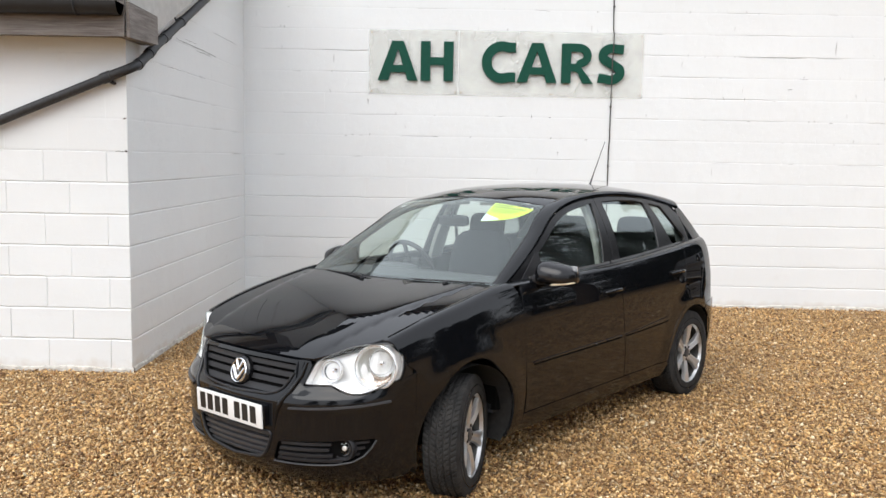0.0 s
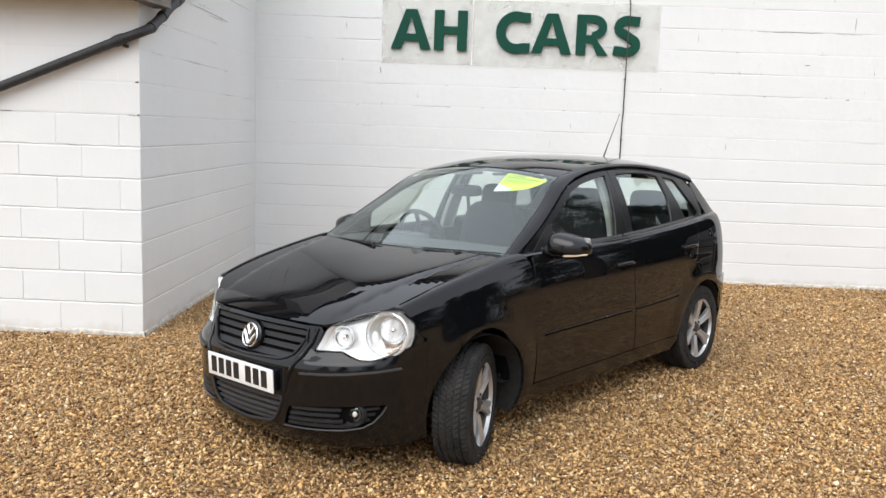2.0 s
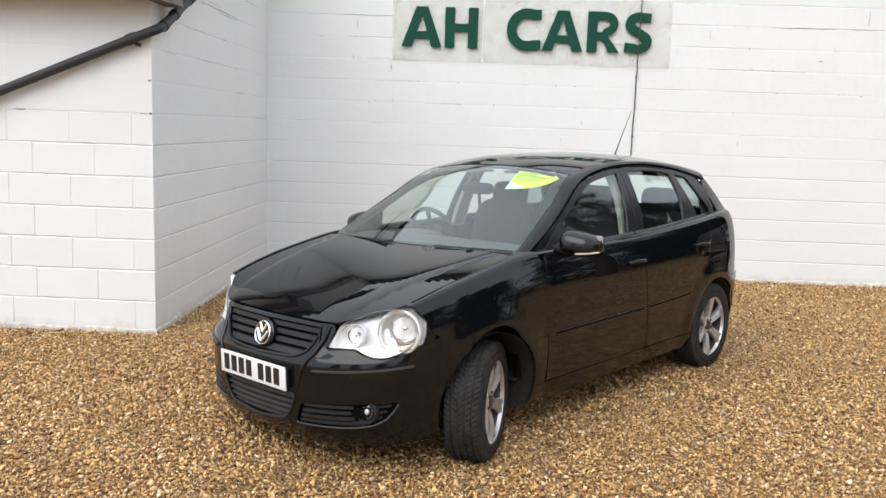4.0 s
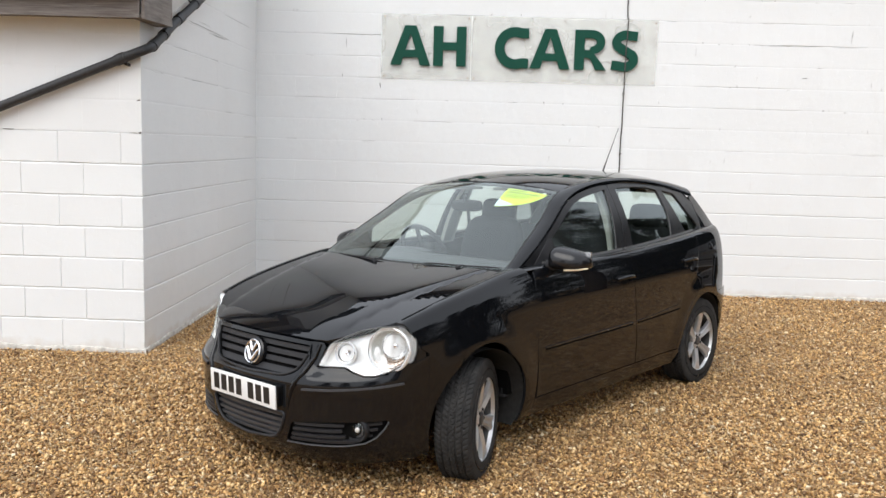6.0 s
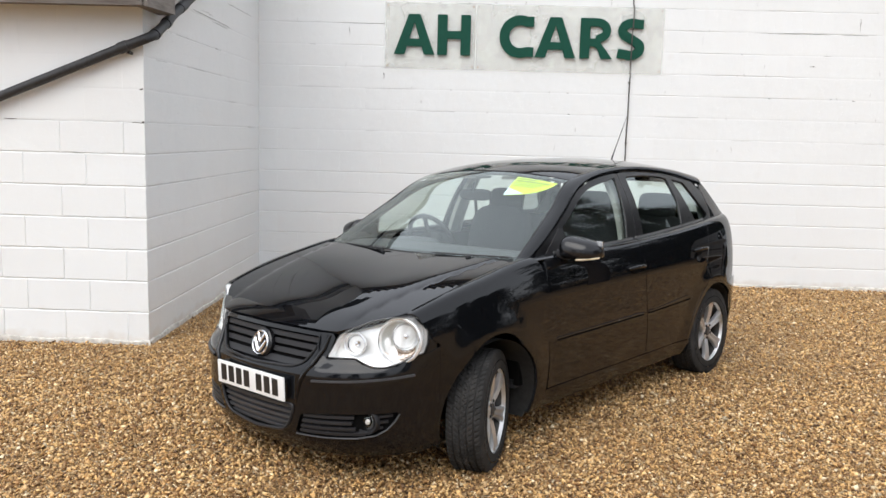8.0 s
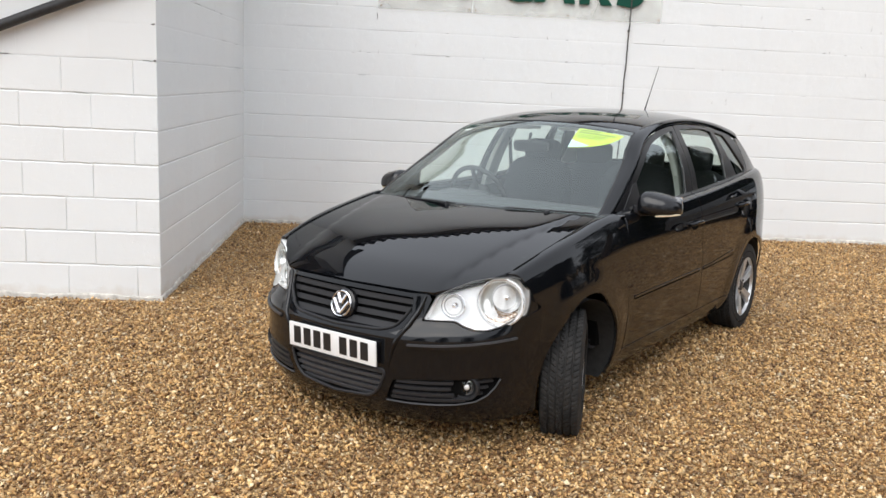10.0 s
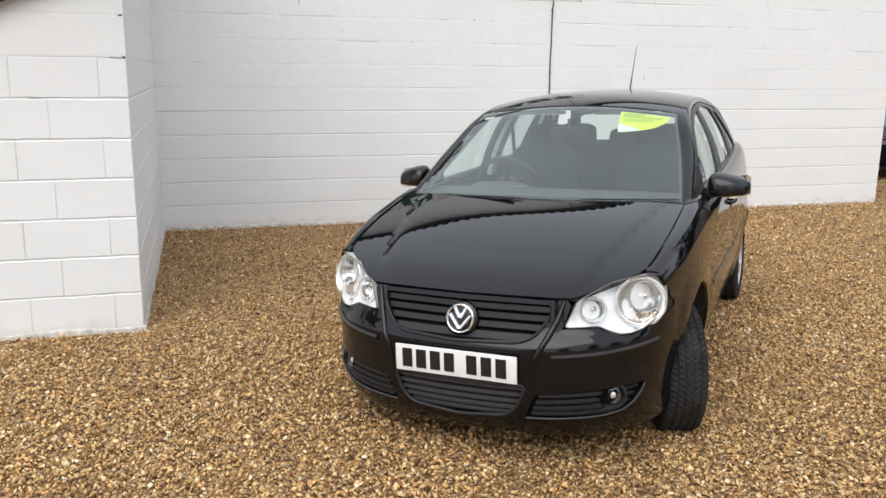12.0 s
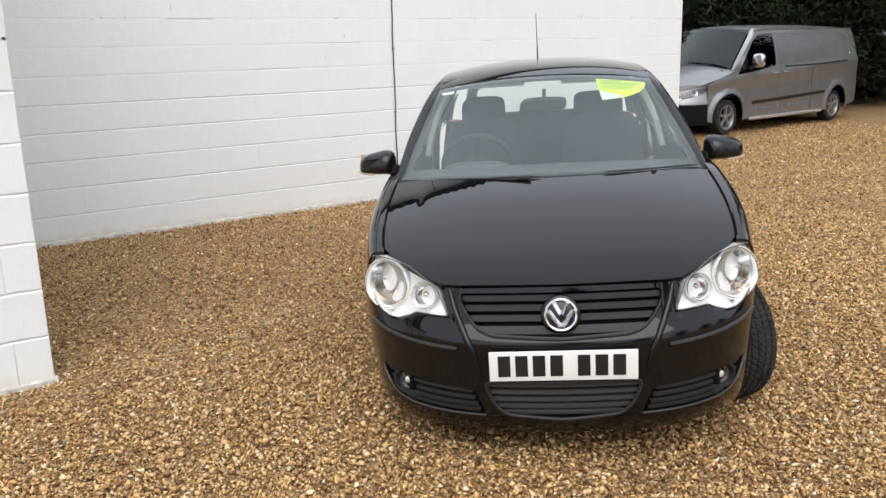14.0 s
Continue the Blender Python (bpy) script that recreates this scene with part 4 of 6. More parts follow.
        part("plate_bar", box(x - 0.022, x + 0.022, -0.0056, -0.0045, -0.038, 0.041, 0.0004, 1), INK, plate, at=Matrix())
    part("plate_plinth", box(-0.255, 0.255, -0.006, 0.03, 0.380, 0.478, 0.008), BODY, car)
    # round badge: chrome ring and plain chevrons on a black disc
    m = Matrix.Translation(Vector(nose(0, 0.592)) + Vector((0, -0.010, 0))) @ Matrix.Rotation(radians(-14), 4, "X")
    badge = part("badge", lathe([(0.0, -0.004), (0.058, -0.004), (0.069, 0.004), (0.073, 0.02), (0.062, 0.05)], 40, "y", at=m), CAP, car)
    part("badge_ring", lathe([(0.0595, -0.004), (0.0595, -0.010), (0.055, -0.013), (0.051, -0.011), (0.050, -0.004)], 40, "y", at=m), CHROME, badge)
    for sg in (1, -1):
        for a, b in (((0.024, 0.043), (0.002, 0.004)), ((0.044, 0.016), (0.002, -0.040))):
            pts = [m @ Vector((sg * a[0], -0.008, a[1])), m @ Vector((sg * b[0], -0.008, b[1]))]
            part("badge_chevron", tube(pts, 0.0085, 8), CHROME, badge)
    for sgn in (1, -1):
        # door mirror
        bm = bmesh.new()
        bmesh.ops.create_uvsphere(bm, u_segments=32, v_segments=18, radius=1.0)
        for v in bm.verts:
            x, y, z = v.co
            px = math.copysign(abs(x) ** 0.55, x)
            pz = math.copysign(abs(z) ** 0.78, z)
            py = min(y, 0.35)
            v.co = (sgn * (0.868 + 0.100 * px), 1.450 + 0.098 * py + 0.030 * px, 0.966 + (0.080 - 0.016 * px) * (abs(z) ** 0.62 if z > 0 else 0.42 * pz) - 0.006 * px)
        mir = part("door_mirror", bm, CAP, car)
        part("mirror_glass", box(sgn * 0.81, sgn * 0.965, 0, 0.003, 0.945, 1.030, 0.0), MIRROR, mir, at=Matrix.Translation((0, 1.484, 0)))
        ind = [Vector((sgn * (0.875 + 0.098 * t), 1.370 + 0.02 * t + 0.060 * t * t, 0.937 + 0.010 * t)) for t in np.linspace(0, 1, 8)]
        part("mirror_indicator", tube(ind, [0.003, 0.005, 0.006, 0.006, 0.006, 0.006, 0.005, 0.003], 8), CREAM, mir)
        part("mirror_foot", tube([(sgn * 0.755, 1.375, 0.955), (sgn * 0.79, 1.40, 0.950), (sgn * 0.84, 1.44, 0.958)], [0.03, 0.022, 0.024], 12), TRIM, mir)
        # triangle at the foot of the pillar
        panel("mirror_triangle", [(1.25, belt(1.25) + 0.012), (1.465, belt(1.46) + 0.012), (1.45, 1.085), (1.405, 1.080)], cabin, TRIM, car, grid=0.04, lift=0.004, depth=0.01, side=sgn)
    # wipers
    for hub_a, hub_h, tips in ((0.66, 0.010, ((0.34, 0.014), (0.97, 0.030))), (-0.13, 0.0, ((-0.72, 0.004), (-0.06, 0.004)))):
        hub = Vector(windscreen_at(hub_a, hub_h)) + Vector((0, -0.025, 0.008))
        blade = [Vector(windscreen_at(tips[0][0] + (tips[1][0] - tips[0][0]) * t, tips[0][1] + (tips[1][1] - tips[0][1]) * t)) + Vector((0, -0.006, 0.009)) for t in np.linspace(0, 1, 14)]
        wip = part("wiper", tube(blade, [0.002] + [0.0042] * 12 + [0.002], 8), TRIM, car)
        arm = [hub + Vector((0, 0, -0.02)), hub, hub.lerp(blade[7], 0.4) + Vector((0, 0, 0.003)), blade[7] + Vector((0, 0, 0.002))]
        part("wiper_arm", tube(arm, [0.012, 0.012, 0.006, 0.004], 8), TRIM, wip)
    # aerial
    base = Vector((0.0, 3.25, 1.417))
    aer = part("aerial", tube([base, base + Vector((0, 0.02, 0.03)), base + Vector((0, 0.070, 0.11)), base + Vector((0, 0.215, 0.345))], [0.012, 0.006, 0.0035, 0.002], 8), TRIM, car)
    part("aerial_foot", lathe([(0.022, 0.0), (0.020, 0.014), (0.010, 0.022), (0.0, 0.023)], 16, at=Matrix.Translation(base)), TRIM, aer)


build_front()


# ---- wheels ----
def shorter(y):
    """The drawn length of the doors is drawn in a little, that of the tail let out."""
    return y if y < 1.3 else 1.3 + 0.96 * (min(y, 3.3) - 1.3) + 1.07 * max(0.0, y - 3.3)


def build_wheels():
    R, half = 0.298, 0.098
    seg, rows = 420, 44
    bm = bmesh.new()
    grid_v = []
    for i in range(seg):
        t = 2 * math.pi * i / seg
        ring = []
        for j in range(rows + 1):
            w = -1 + 2 * j / rows
            x = half * w
            drop = 0.006 * abs(w) ** 3 + 0.045 * max(0, abs(w) - 0.86) ** 2 / 0.0196
            r = R - drop
            if abs(w) < 0.93:
                groove = any(abs(w - g) < 0.045 for g in (-0.52, -0.16, 0.2, 0.56))
                phase = (t / (2 * math.pi) * 70 + 2.4 * abs(w) + (0.4 if w > 0.02 else 0)) % 1.0
                r -= 0.008 if groove else (0.006 if phase < 0.24 else 0.0)
            ring.append(bm.verts.new((x, r * math.cos(t), r * math.sin(t))))
        grid_v.append(ring)
    for i in range(seg):
        a, b = grid_v[i], grid_v[(i + 1) % seg]
        for j in range(rows):
            bm.faces.new((a[j], b[j], b[j + 1], a[j + 1]))
    prof_o = [(R - 0.055, half), (R - 0.072, half + 0.004), (R - 0.095, half + 0.001), (0.206, half - 0.012)]
    lathe(prof_o, 60, "x", bm=bm)
    lathe([(r, -x) for r, x in prof_o], 60, "x", bm=bm)
    bmesh.ops.recalc_face_normals(bm, faces=bm.faces)
    tyre_me = mesh_of(bm, "tyre", RUBBER)

    bm = lathe([(0.214, 0.080), (0.217, 0.088), (0.213, 0.092), (0.206, 0.090), (0.200, 0.080), (0.197, 0.066)], 60, "x")
    barrel_me = mesh_of(lathe([(0.198, 0.070), (0.192, 0.050), (0.185, -0.06), (0.20, -0.085)], 60, "x"), "rim_barrel", BARREL)
    n = 6
    for k in range(n):
        t0 = 2 * math.pi * k / n + radians(90)
        rows_v = []
        for r, wd, x, th in ((0.040, 0.024, 0.066, 0.03), (0.065, 0.026, 0.070, 0.03), (0.105, 0.026, 0.079, 0.030), (0.150, 0.030, 0.085, 0.030), (0.185, 0.038, 0.087, 0.026), (0.204, 0.046, 0.087, 0.022)):
            sec = []
            for w, dx in ((-1, -th), (-0.92, -0.005), (-0.55, 0.0), (0.0, -0.007), (0.55, 0.0), (0.92, -0.005), (1, -th)):
                y, z = r, wd * w
                sec.append(bm.verts.new((x + dx, y * math.cos(t0) - z * math.sin(t0), y * math.sin(t0) + z * math.cos(t0))))
            rows_v.append(sec)
        for a, b in zip(rows_v, rows_v[1:]):
            for j in range(6):
                bm.faces.new((a[j], a[j + 1], b[j + 1], b[j]))
    lathe([(0.066, 0.040), (0.064, 0.062), (0.055, 0.068), (0.036, 0.070), (0.034, 0.064), (0.0, 0.064)], 30, "x", bm=bm)
    bmesh.ops.recalc_face_normals(bm, faces=bm.faces)
    rim_me = mesh_of(bm, "rim", ALLOY)
    cap_me = mesh_of(lathe([(0.032, 0.062), (0.031, 0.074), (0.024, 0.077), (0.0, 0.078)], 24, "x"), "hub_cap", SATIN)
    disc_me = mesh_of(lathe([(0.0, 0.03), (0.125, 0.03), (0.128, 0.02), (0.125, 0.010), (0.0, 0.010)], 36, "x"), "brake_disc", DISC)
    back_me = mesh_of(lathe([(0.185, 0.0), (0.0, -0.002)], 36, "x"), "wheel_back", GAP)
    bolt_me = mesh_of(lathe([(0.009, 0.060), (0.009, 0.072), (0.006, 0.075), (0.0, 0.075)], 6, "x"), "wheel_bolt", TRIM)
    for sgn in (1, -1):
        for axle, steer, spin in ((F_AXLE, 24.5 if sgn > 0 else 20.0, 8.0), (R_AXLE, 0.0, -5.0)):
            x = (0.707 if sgn > 0 else 0.655) if axle < 2 else 0.716
            turn = Matrix.Translation((sgn * x, shorter(axle), 0.246 if axle < 2 else HUB_Z)) @ Matrix.Rotation(radians(steer), 4, "Z") @ Matrix.Rotation(radians(0 if sgn > 0 else 180), 4, "Z") @ Matrix.Rotation(radians(spin), 4, "X") @ Matrix.Diagonal((0.94, 1, 1, 1))
            wheel = part("wheel", tyre_me.copy(), None, car, at=turn)
            wheel.data.name = "wheel"
            wheel.name = "tyre"
            part("rim", rim_me, None, wheel)
            part("rim_barrel", barrel_me, None, wheel)
            part("hub_cap", cap_me, None, wheel)
            part("brake_disc", disc_me, None, wheel)
            part("wheel_back", back_me, None, wheel)
            for k in range(5):
                t = 2 * math.pi * (k + 0.5) / 5 + radians(90)
                part("wheel_bolt", bolt_me, None, wheel, at=Matrix.Translation((0, 0.046 * math.cos(t), 0.046 * math.sin(t))))


build_wheels()


# ---- inside of the car ----
def cushion(x, y, z, sx, sy, sz, power=0.45, tilt=0.0, seg=20):
    bm = bmesh.new()
    bmesh.ops.create_uvsphere(bm, u_segments=seg, v_segments=seg // 2 + 2, radius=1.0)
    m = Matrix.Translation((x, y, z)) @ Matrix.Rotation(radians(tilt), 4, "X")
    for v in bm.verts:
        c = [math.copysign(abs(k) ** power, k) for k in v.co]
        v.co = m @ Vector((sx * c[0], sy * c[1], sz * c[2]))
    return bm


def build_cabin():
    bm = bmesh.new()
    prof = [(1.02, 0.60), (1.03, 0.90), (1.10, 0.928), (1.25, 0.955), (1.42, 0.950), (1.52, 0.905), (1.54, 0.80), (1.50, 0.60)]
    rows = [[bm.verts.new((x, s + 0.05 * (x / 0.7) ** 2, z - 0.012 * (x / 0.7) ** 2)) for s, z in prof] for x in np.linspace(-0.70, 0.70, 15)]
    for a, b in zip(rows, rows[1:]):
        for i in range(len(prof) - 1):
            bm.faces.new((a[i], a[i + 1], b[i + 1], b[i]))
    bmesh.ops.recalc_face_normals(bm, faces=bm.faces)
    part("dashboard", bm, DASH, car)
    part("instrument_hood", cushion(-0.36, 1.47, 0.925, 0.17, 0.09, 0.042, 0.6), DASH, car)
    part("cabin_floor", box(-0.70, 0.70, 1.1, 3.6, 0.28, 0.34, 0.01), CLOTH, car)
    # steering wheel
    m = Matrix.Translation((-0.36, 1.64, 0.925)) @ Matrix.Rotation(radians(-64), 4, "X")
    st = part("steering_wheel", tube([m @ Vector((0.185 * math.cos(t), 0.185 * math.sin(t), 0)) for t in np.linspace(0, 2 * math.pi, 41)[:-1]], 0.015, 10, closed=True), TRIM, car)
    part("steering_boss", cushion(-0.36, 1.63, 0.92, 0.075, 0.035, 0.07, 0.6, -20), TRIM, st)
    for t in (180, 0, 270):
        part("steering_spoke", tube([m @ Vector((0.04 * math.cos(radians(t)), 0.04 * math.sin(radians(t)), -0.01)), m @ Vector((0.18 * math.cos(radians(t)), 0.18 * math.sin(radians(t)), 0))], 0.014, 8), TRIM, st)
    for x in (-0.36, 0.36):
        seat = part("front_seat", cushion(x, 2.02, 0.50, 0.26, 0.27, 0.12, 0.5, 6), CLOTH, car)
        part("seat_back", cushion(x, 2.33, 0.80, 0.245, 0.085, 0.33, 0.5, -14), CLOTH, seat)
        part("head_restraint", cushion(x, 2.43, 1.155, 0.13, 0.05, 0.09, 0.55, -8), CLOTH, seat)
        for dx in (-0.06, 0.06):
            part("restraint_post", tube([(x + dx, 2.40, 1.04), (x + dx, 2.43, 1.16)], 0.007, 8), CHROME, seat)
    bench = part("rear_bench", cushion(0, 2.95, 0.52, 0.62, 0.27, 0.11, 0.4, 5), CLOTH, car)
    part("bench_back", cushion(0, 3.23, 0.80, 0.62, 0.07, 0.27, 0.35, -12), CLOTH, bench)
    for x in (-0.38, 0.0, 0.38):
        part("rear_restraint", cushion(x, 3.27, 1.115 if x else 1.08, 0.140, 0.05, 0.092, 0.5, -8), CLOTH, bench)
    part("parcel_shelf", box(-0.58, 0.58, 3.36, 3.74, 0.955, 0.975, 0.006), CLOTH, car)
    # mirror, visors and pale inner pillars
    rv = part("rear_view_mirror", cushion(0.0, 1.63, 1.235, 0.115, 0.022, 0.034, 0.45, 8), TRIM, car)
    part("mirror_stalk", tube([(0, 1.60, 1.25), (0, 1.62, 1.31)], 0.009, 8), TRIM, rv)
    for sgn in (1, -1):
        part("sun_visor", box(sgn * 0.10, sgn * 0.47, 1.76, 1.92, 1.315, 1.332, 0.006, m=Matrix.Translation((0, 0, 0.012))), LINING, car)
        def lining(u, w):
            p = Vector(pillar(u, w))
            return (p.x - 0.03, p.y + 0.02, p.z - 0.03)
        panel("pillar_lining", [(0.3, 0.05), (3.0, 0.05), (3.0, 0.85), (0.3, 0.85)], lining, DASH, car, grid=0.15, depth=0.002, side=sgn, heart=Vector((0, 2.2, 0.9)))
        panel("centre_pillar_lining", [(2.135, belt(2.1) - 0.02), (2.26, belt(2.3) - 0.02), (2.30, 1.36), (2.20, 1.36)], cabin, POSTLINING, car, grid=0.06, lift=-0.045, depth=0.03, side=sgn)
        panel("rear_pillar_lining", [(3.24, belt(3.2)), (3.60, belt(3.6)), (3.40, 1.25), (3.30, 1.25)], cabin, SHADELINING, car, grid=0.06, lift=-0.04, depth=0.003, side=sgn)
        panel("door_lining", [(1.30, 0.35), (3.10, 0.35), (3.15, 0.90), (1.30, 0.86)], flank, DASH, car, grid=0.1, lift=-0.05, depth=0.002, side=sgn)
        belt_pts = [Vector(cabin(2.30, 1.25)) * Vector((sgn, 1, 1)) + Vector((-sgn * 0.06, 0, 0)), Vector((sgn * 0.56, 2.36, 0.95)), Vector((sgn * 0.60, 2.30, 0.5))]
        part("seat_belt", tube(belt_pts, 0.012, 6), TRIM, car)
    # lime sticker inside the screen, with printed lines and a pale corner
    tl, tr, bl = (0.475, 0.945), (0.925, 0.925), (0.475, 0.70)
    curve = [((1 - t) ** 2 * tr[0] + 2 * t * (1 - t) * 0.86 + t * t * bl[0], (1 - t) ** 2 * tr[1] + 2 * t * (1 - t) * 0.74 + t * t * bl[1]) for t in np.linspace(0, 1, 12)]
    stick = panel("windscreen_sticker", [tl] + curve, windscreen_at, LIME, car, grid=0.05, lift=-0.001, depth=0.0005, label="lime green quarter-round price sticker")
    panel("sticker_corner", [(0.476, 0.80), (0.50, 0.785), (0.66, 0.742), (0.60, 0.722), (0.476, 0.702)], windscreen_at, PAPER, stick, grid=0.05, lift=0.001, depth=0.0004)
    for h, a1, half in ((0.918, 0.70, 0.008), (0.890, 0.86, 0.009), (0.862, 0.80, 0.003), (0.845, 0.78, 0.003), (0.828, 0.74, 0.003)):
        panel("sticker_line", [(0.50, h - half), (a1, h - half), (a1, h + half), (0.50, h + half)], windscreen_at, STICKERINK, stick, grid=0.06, lift=0.001, depth=0.0003)
    panel("paper_label", [(-0.93, 0.90), (-0.83, 0.90), (-0.83, 0.93), (-0.93, 0.93)], windscreen_at, PLATE, car, grid=0.05, lift=-0.001, depth=0.0004)


build_cabin()


def draw_in(ob):
    """Brings the body behind the front doors to its true length."""
    for child in ob.children:
        if child.name.split(".")[0] != "tyre":
            for v in child.data.vertices:
                v.co.y = shorter(v.co.y)
            draw_in(child)


draw_in(car)

# ---- eaves, rain pipe and roof ----
def build_eaves():
    eaves = thing("eaves", "weathered timber eaves box with bargeboard along the verge", "eaves", Matrix.Translation((0, 0, 2.4)))
    inv = Matrix.Translation((0, 0, -2.4))

    def add(name, bm, mat, label="", smooth=False):
        bmesh.ops.transform(bm, matrix=inv, verts=bm.verts)
        return part(name, bm, mat, eaves, label, smooth=smooth)

    add("fascia_board", box(-7.0, 0.085, -0.265, -0.240, 2.378, 2.515, 0.003), WOOD)
    add("upper_fascia", box(-7.0, 0.085, -0.252, -0.232, 2.519, 2.70, 0.002), WOOD)
    add("soffit_board", box(-7.0, 0.085, -0.236, 0.012, 2.405, 2.42, 0.002), WOOD)
    # end of the box: a board in the verge plane, then the rising bargeboard
    def slab(poly, x0, x1):
        bm = bmesh.new()
        a = [bm.verts.new((x0, y, z)) for y, z in poly]
        b = [bm.verts.new((x1, y, z)) for y, z in poly]
        bm.faces.new(a[::-1]), bm.faces.new(b)
        for i in range(len(poly)):
            j = (i + 1) % len(poly)
            bm.faces.new((a[i], a[j], b[j], b[i]))
        bmesh.ops.recalc_face_normals(bm, faces=bm.faces)
        return bm
    add("box_end", slab([(-0.25, 2.375), (0.29, 2.395), (0.285, 2.60), (-0.25, 2.61)], 0.095, 0.118), WOOD_ALONG)
    add("bargeboard", slab([(-0.20, 2.60), (0.10, 2.47), (0.30, 2.47), (3.28, 3.81), (3.28, 4.06), (-0.20, 2.75)], 0.070, 0.092), VERGE)
    add("box_floor", box(-0.0, 0.095, -0.25, 0.27, 2.388, 2.402, 0.002), WOOD)
    gutter = thing("gutter", "black plastic half-round gutter on the eaves", "gutter", Matrix.Translation((-3.4, -0.33, 2.59)))
    bm = bmesh.new()
    prof = [(0.070 * math.cos(t), 0.080 * math.sin(t)) for t in np.linspace(math.pi, 2 * math.pi, 13)]
    prof += [(0.064 * math.cos(t), 0.074 * math.sin(t)) for t in np.linspace(2 * math.pi, math.pi, 13)]
    a = [bm.verts.new((-3.6, y, z)) for y, z in prof]
    b = [bm.verts.new((3.483, y, z)) for y, z in prof]
    for i in range(len(prof)):
        j = (i + 1) % len(prof)
        bm.faces.new((a[i], a[j], b[j], b[i]))
    bmesh.ops.recalc_face_normals(bm, faces=bm.faces)
    part("gutter_trough", bm, GUTTER, gutter)
    end = bmesh.new()
    end.faces.new([end.verts.new((3.484, 0.071 * math.cos(t), 0.081 * math.sin(t))) for t in np.linspace(math.pi, 2 * math.pi, 16)])
    bmesh.ops.solidify(end, geom=end.faces, thickness=0.006)
    part("gutter_stop", end, GUTTER, gutter)
    for x in (1.2, 2.2, 3.2):
        part("gutter_bracket", tube([(x, 0.075 * math.cos(t), 0.085 * math.sin(t)) for t in np.linspace(math.pi, 2.05 * math.pi, 12)], 0.006, 6), PIPE, gutter)
    # rain pipe: down the verge, round the corner and across the front
    pipe = thing("drainpipe", "black plastic rainwater pipe running diagonally across the white wall", "drainpipe", Matrix.Translation((0.06, 0.0, 2.2)))
    org = Vector((0.06, 0.0, 2.2))
    main = [(-2.30, -0.055, 1.238), (-0.117, -0.058, 2.128), (0.03, -0.058, 2.185), (0.056, -0.03, 2.203), (0.06, 0.03, 2.222), (0.06, 0.29, 2.345), (0.06, 0.40, 2.405), (0.06, 1.66, 2.975), (0.06, 3.1, 3.62)]
    drop = [(-2.30, -0.055, 1.238), (-2.36, -0.055, 1.20), (-2.38, -0.055, 1.12), (-2.38, -0.055, 0.0)]
    part("pipe_run", tube([Vector(p) - org for p in main], 0.034, 16), PIPE, pipe)
    part("pipe_drop", tube([Vector(p) - org for p in drop], 0.034, 16), PIPE, pipe)
    def collar(a, b, r=0.040):
        part("pipe_socket", tube([Vector(a) - org, Vector(b) - org], r, 16), PIPE, pipe)
    collar((-0.16, -0.058, 2.111), (-0.10, -0.058, 2.135)), collar((0.06, 0.03, 2.222), (0.06, 0.07, 2.241))
    collar((0.06, 0.25, 2.327), (0.06, 0.30, 2.351)), collar((0.06, 0.56, 2.478), (0.06, 0.66, 2.523)), collar((0.06, 0.98, 2.668), (0.06, 1.03, 2.690))
    part("pipe_clip", tube([Vector((-0.10, -0.05, 2.09)) - org, Vector((-0.09, -0.008, 2.085)) - org], 0.012, 8), PIPE, pipe)
    part("pipe_clip", tube([Vector((0.055, 0.92, 2.66)) - org, Vector((0.02, 0.90, 2.72)) - org], 0.008, 8), PIPE, pipe)

    # lean-to roof over the front wing, corrugated sheets
    def corrugated(name, u0, u1, v0, v1, at, label, pitch=0.15, amp=0.026):
        bm = bmesh.new()
        nu = int((u1 - u0) / pitch * 8)
        rows = []
        for j in range(3):
            v = v0 + (v1 - v0) * j / 2
            rows.append([bm.verts.new((u0 + (u1 - u0) * i / nu, v, amp * math.cos(2 * math.pi * i / 8))) for i in range(nu + 1)])
        for a, b in zip(rows, rows[1:]):
            for i in range(nu):
                bm.faces.new((a[i], a[i + 1], b[i + 1], b[i]))
        bmesh.ops.solidify(bm, geom=bm.faces, thickness=0.012)
        ob = part(name, bm, ROOFING, at=at)
        return tagged(ob, label, "roof", kind="structure")

    corrugated("roof_front", -7.0, 0.11, -0.10, 4.0, Matrix.Translation((0, -0.25, 2.74)) @ Matrix.Rotation(radians(24), 4, "X"), "dark corrugated sheet roof over the front wing")
    corrugated("roof_back", -0.1, BACK_END + 0.15, -0.22, 4.6, Matrix.Translation((0, BACK_Y, 4.08)) @ Matrix.Rotation(radians(20), 4, "X"), "dark corrugated sheet roof over the tall wall")
    tagged(part("wall_plate_trim", box(0.1, BACK_END, BACK_Y - 0.03, BACK_Y - 0.002, 3.94, 4.05, 0.004), WOOD, smooth=False), "weathered timber fascia under the roof edge", "trim", kind="structure")


build_eaves()


# ---- sign and cable ----
def stroke(path, width):
    """Outline of a broad pen line along path."""
    pts = [Vector(p) for p in path]
    left, right = [], []
    for i, p in enumerate(pts):
        d = (pts[min(i + 1, len(pts) - 1)] - pts[max(i - 1, 0)]).normalized()
        n = Vector((-d.y, d.x)) * width / 2
        left.append(p + n), right.append(p - n)
    return [(p.x, p.y) for p in left + right[::-1]]


def ellipse_arc(cx, cy, rx, ry, a0, a1, n=20):
    return [(cx + rx * math.cos(radians(a0 + (a1 - a0) * i / n)), cy + ry * math.sin(radians(a0 + (a1 - a0) * i / n))) for i in range(n + 1)]


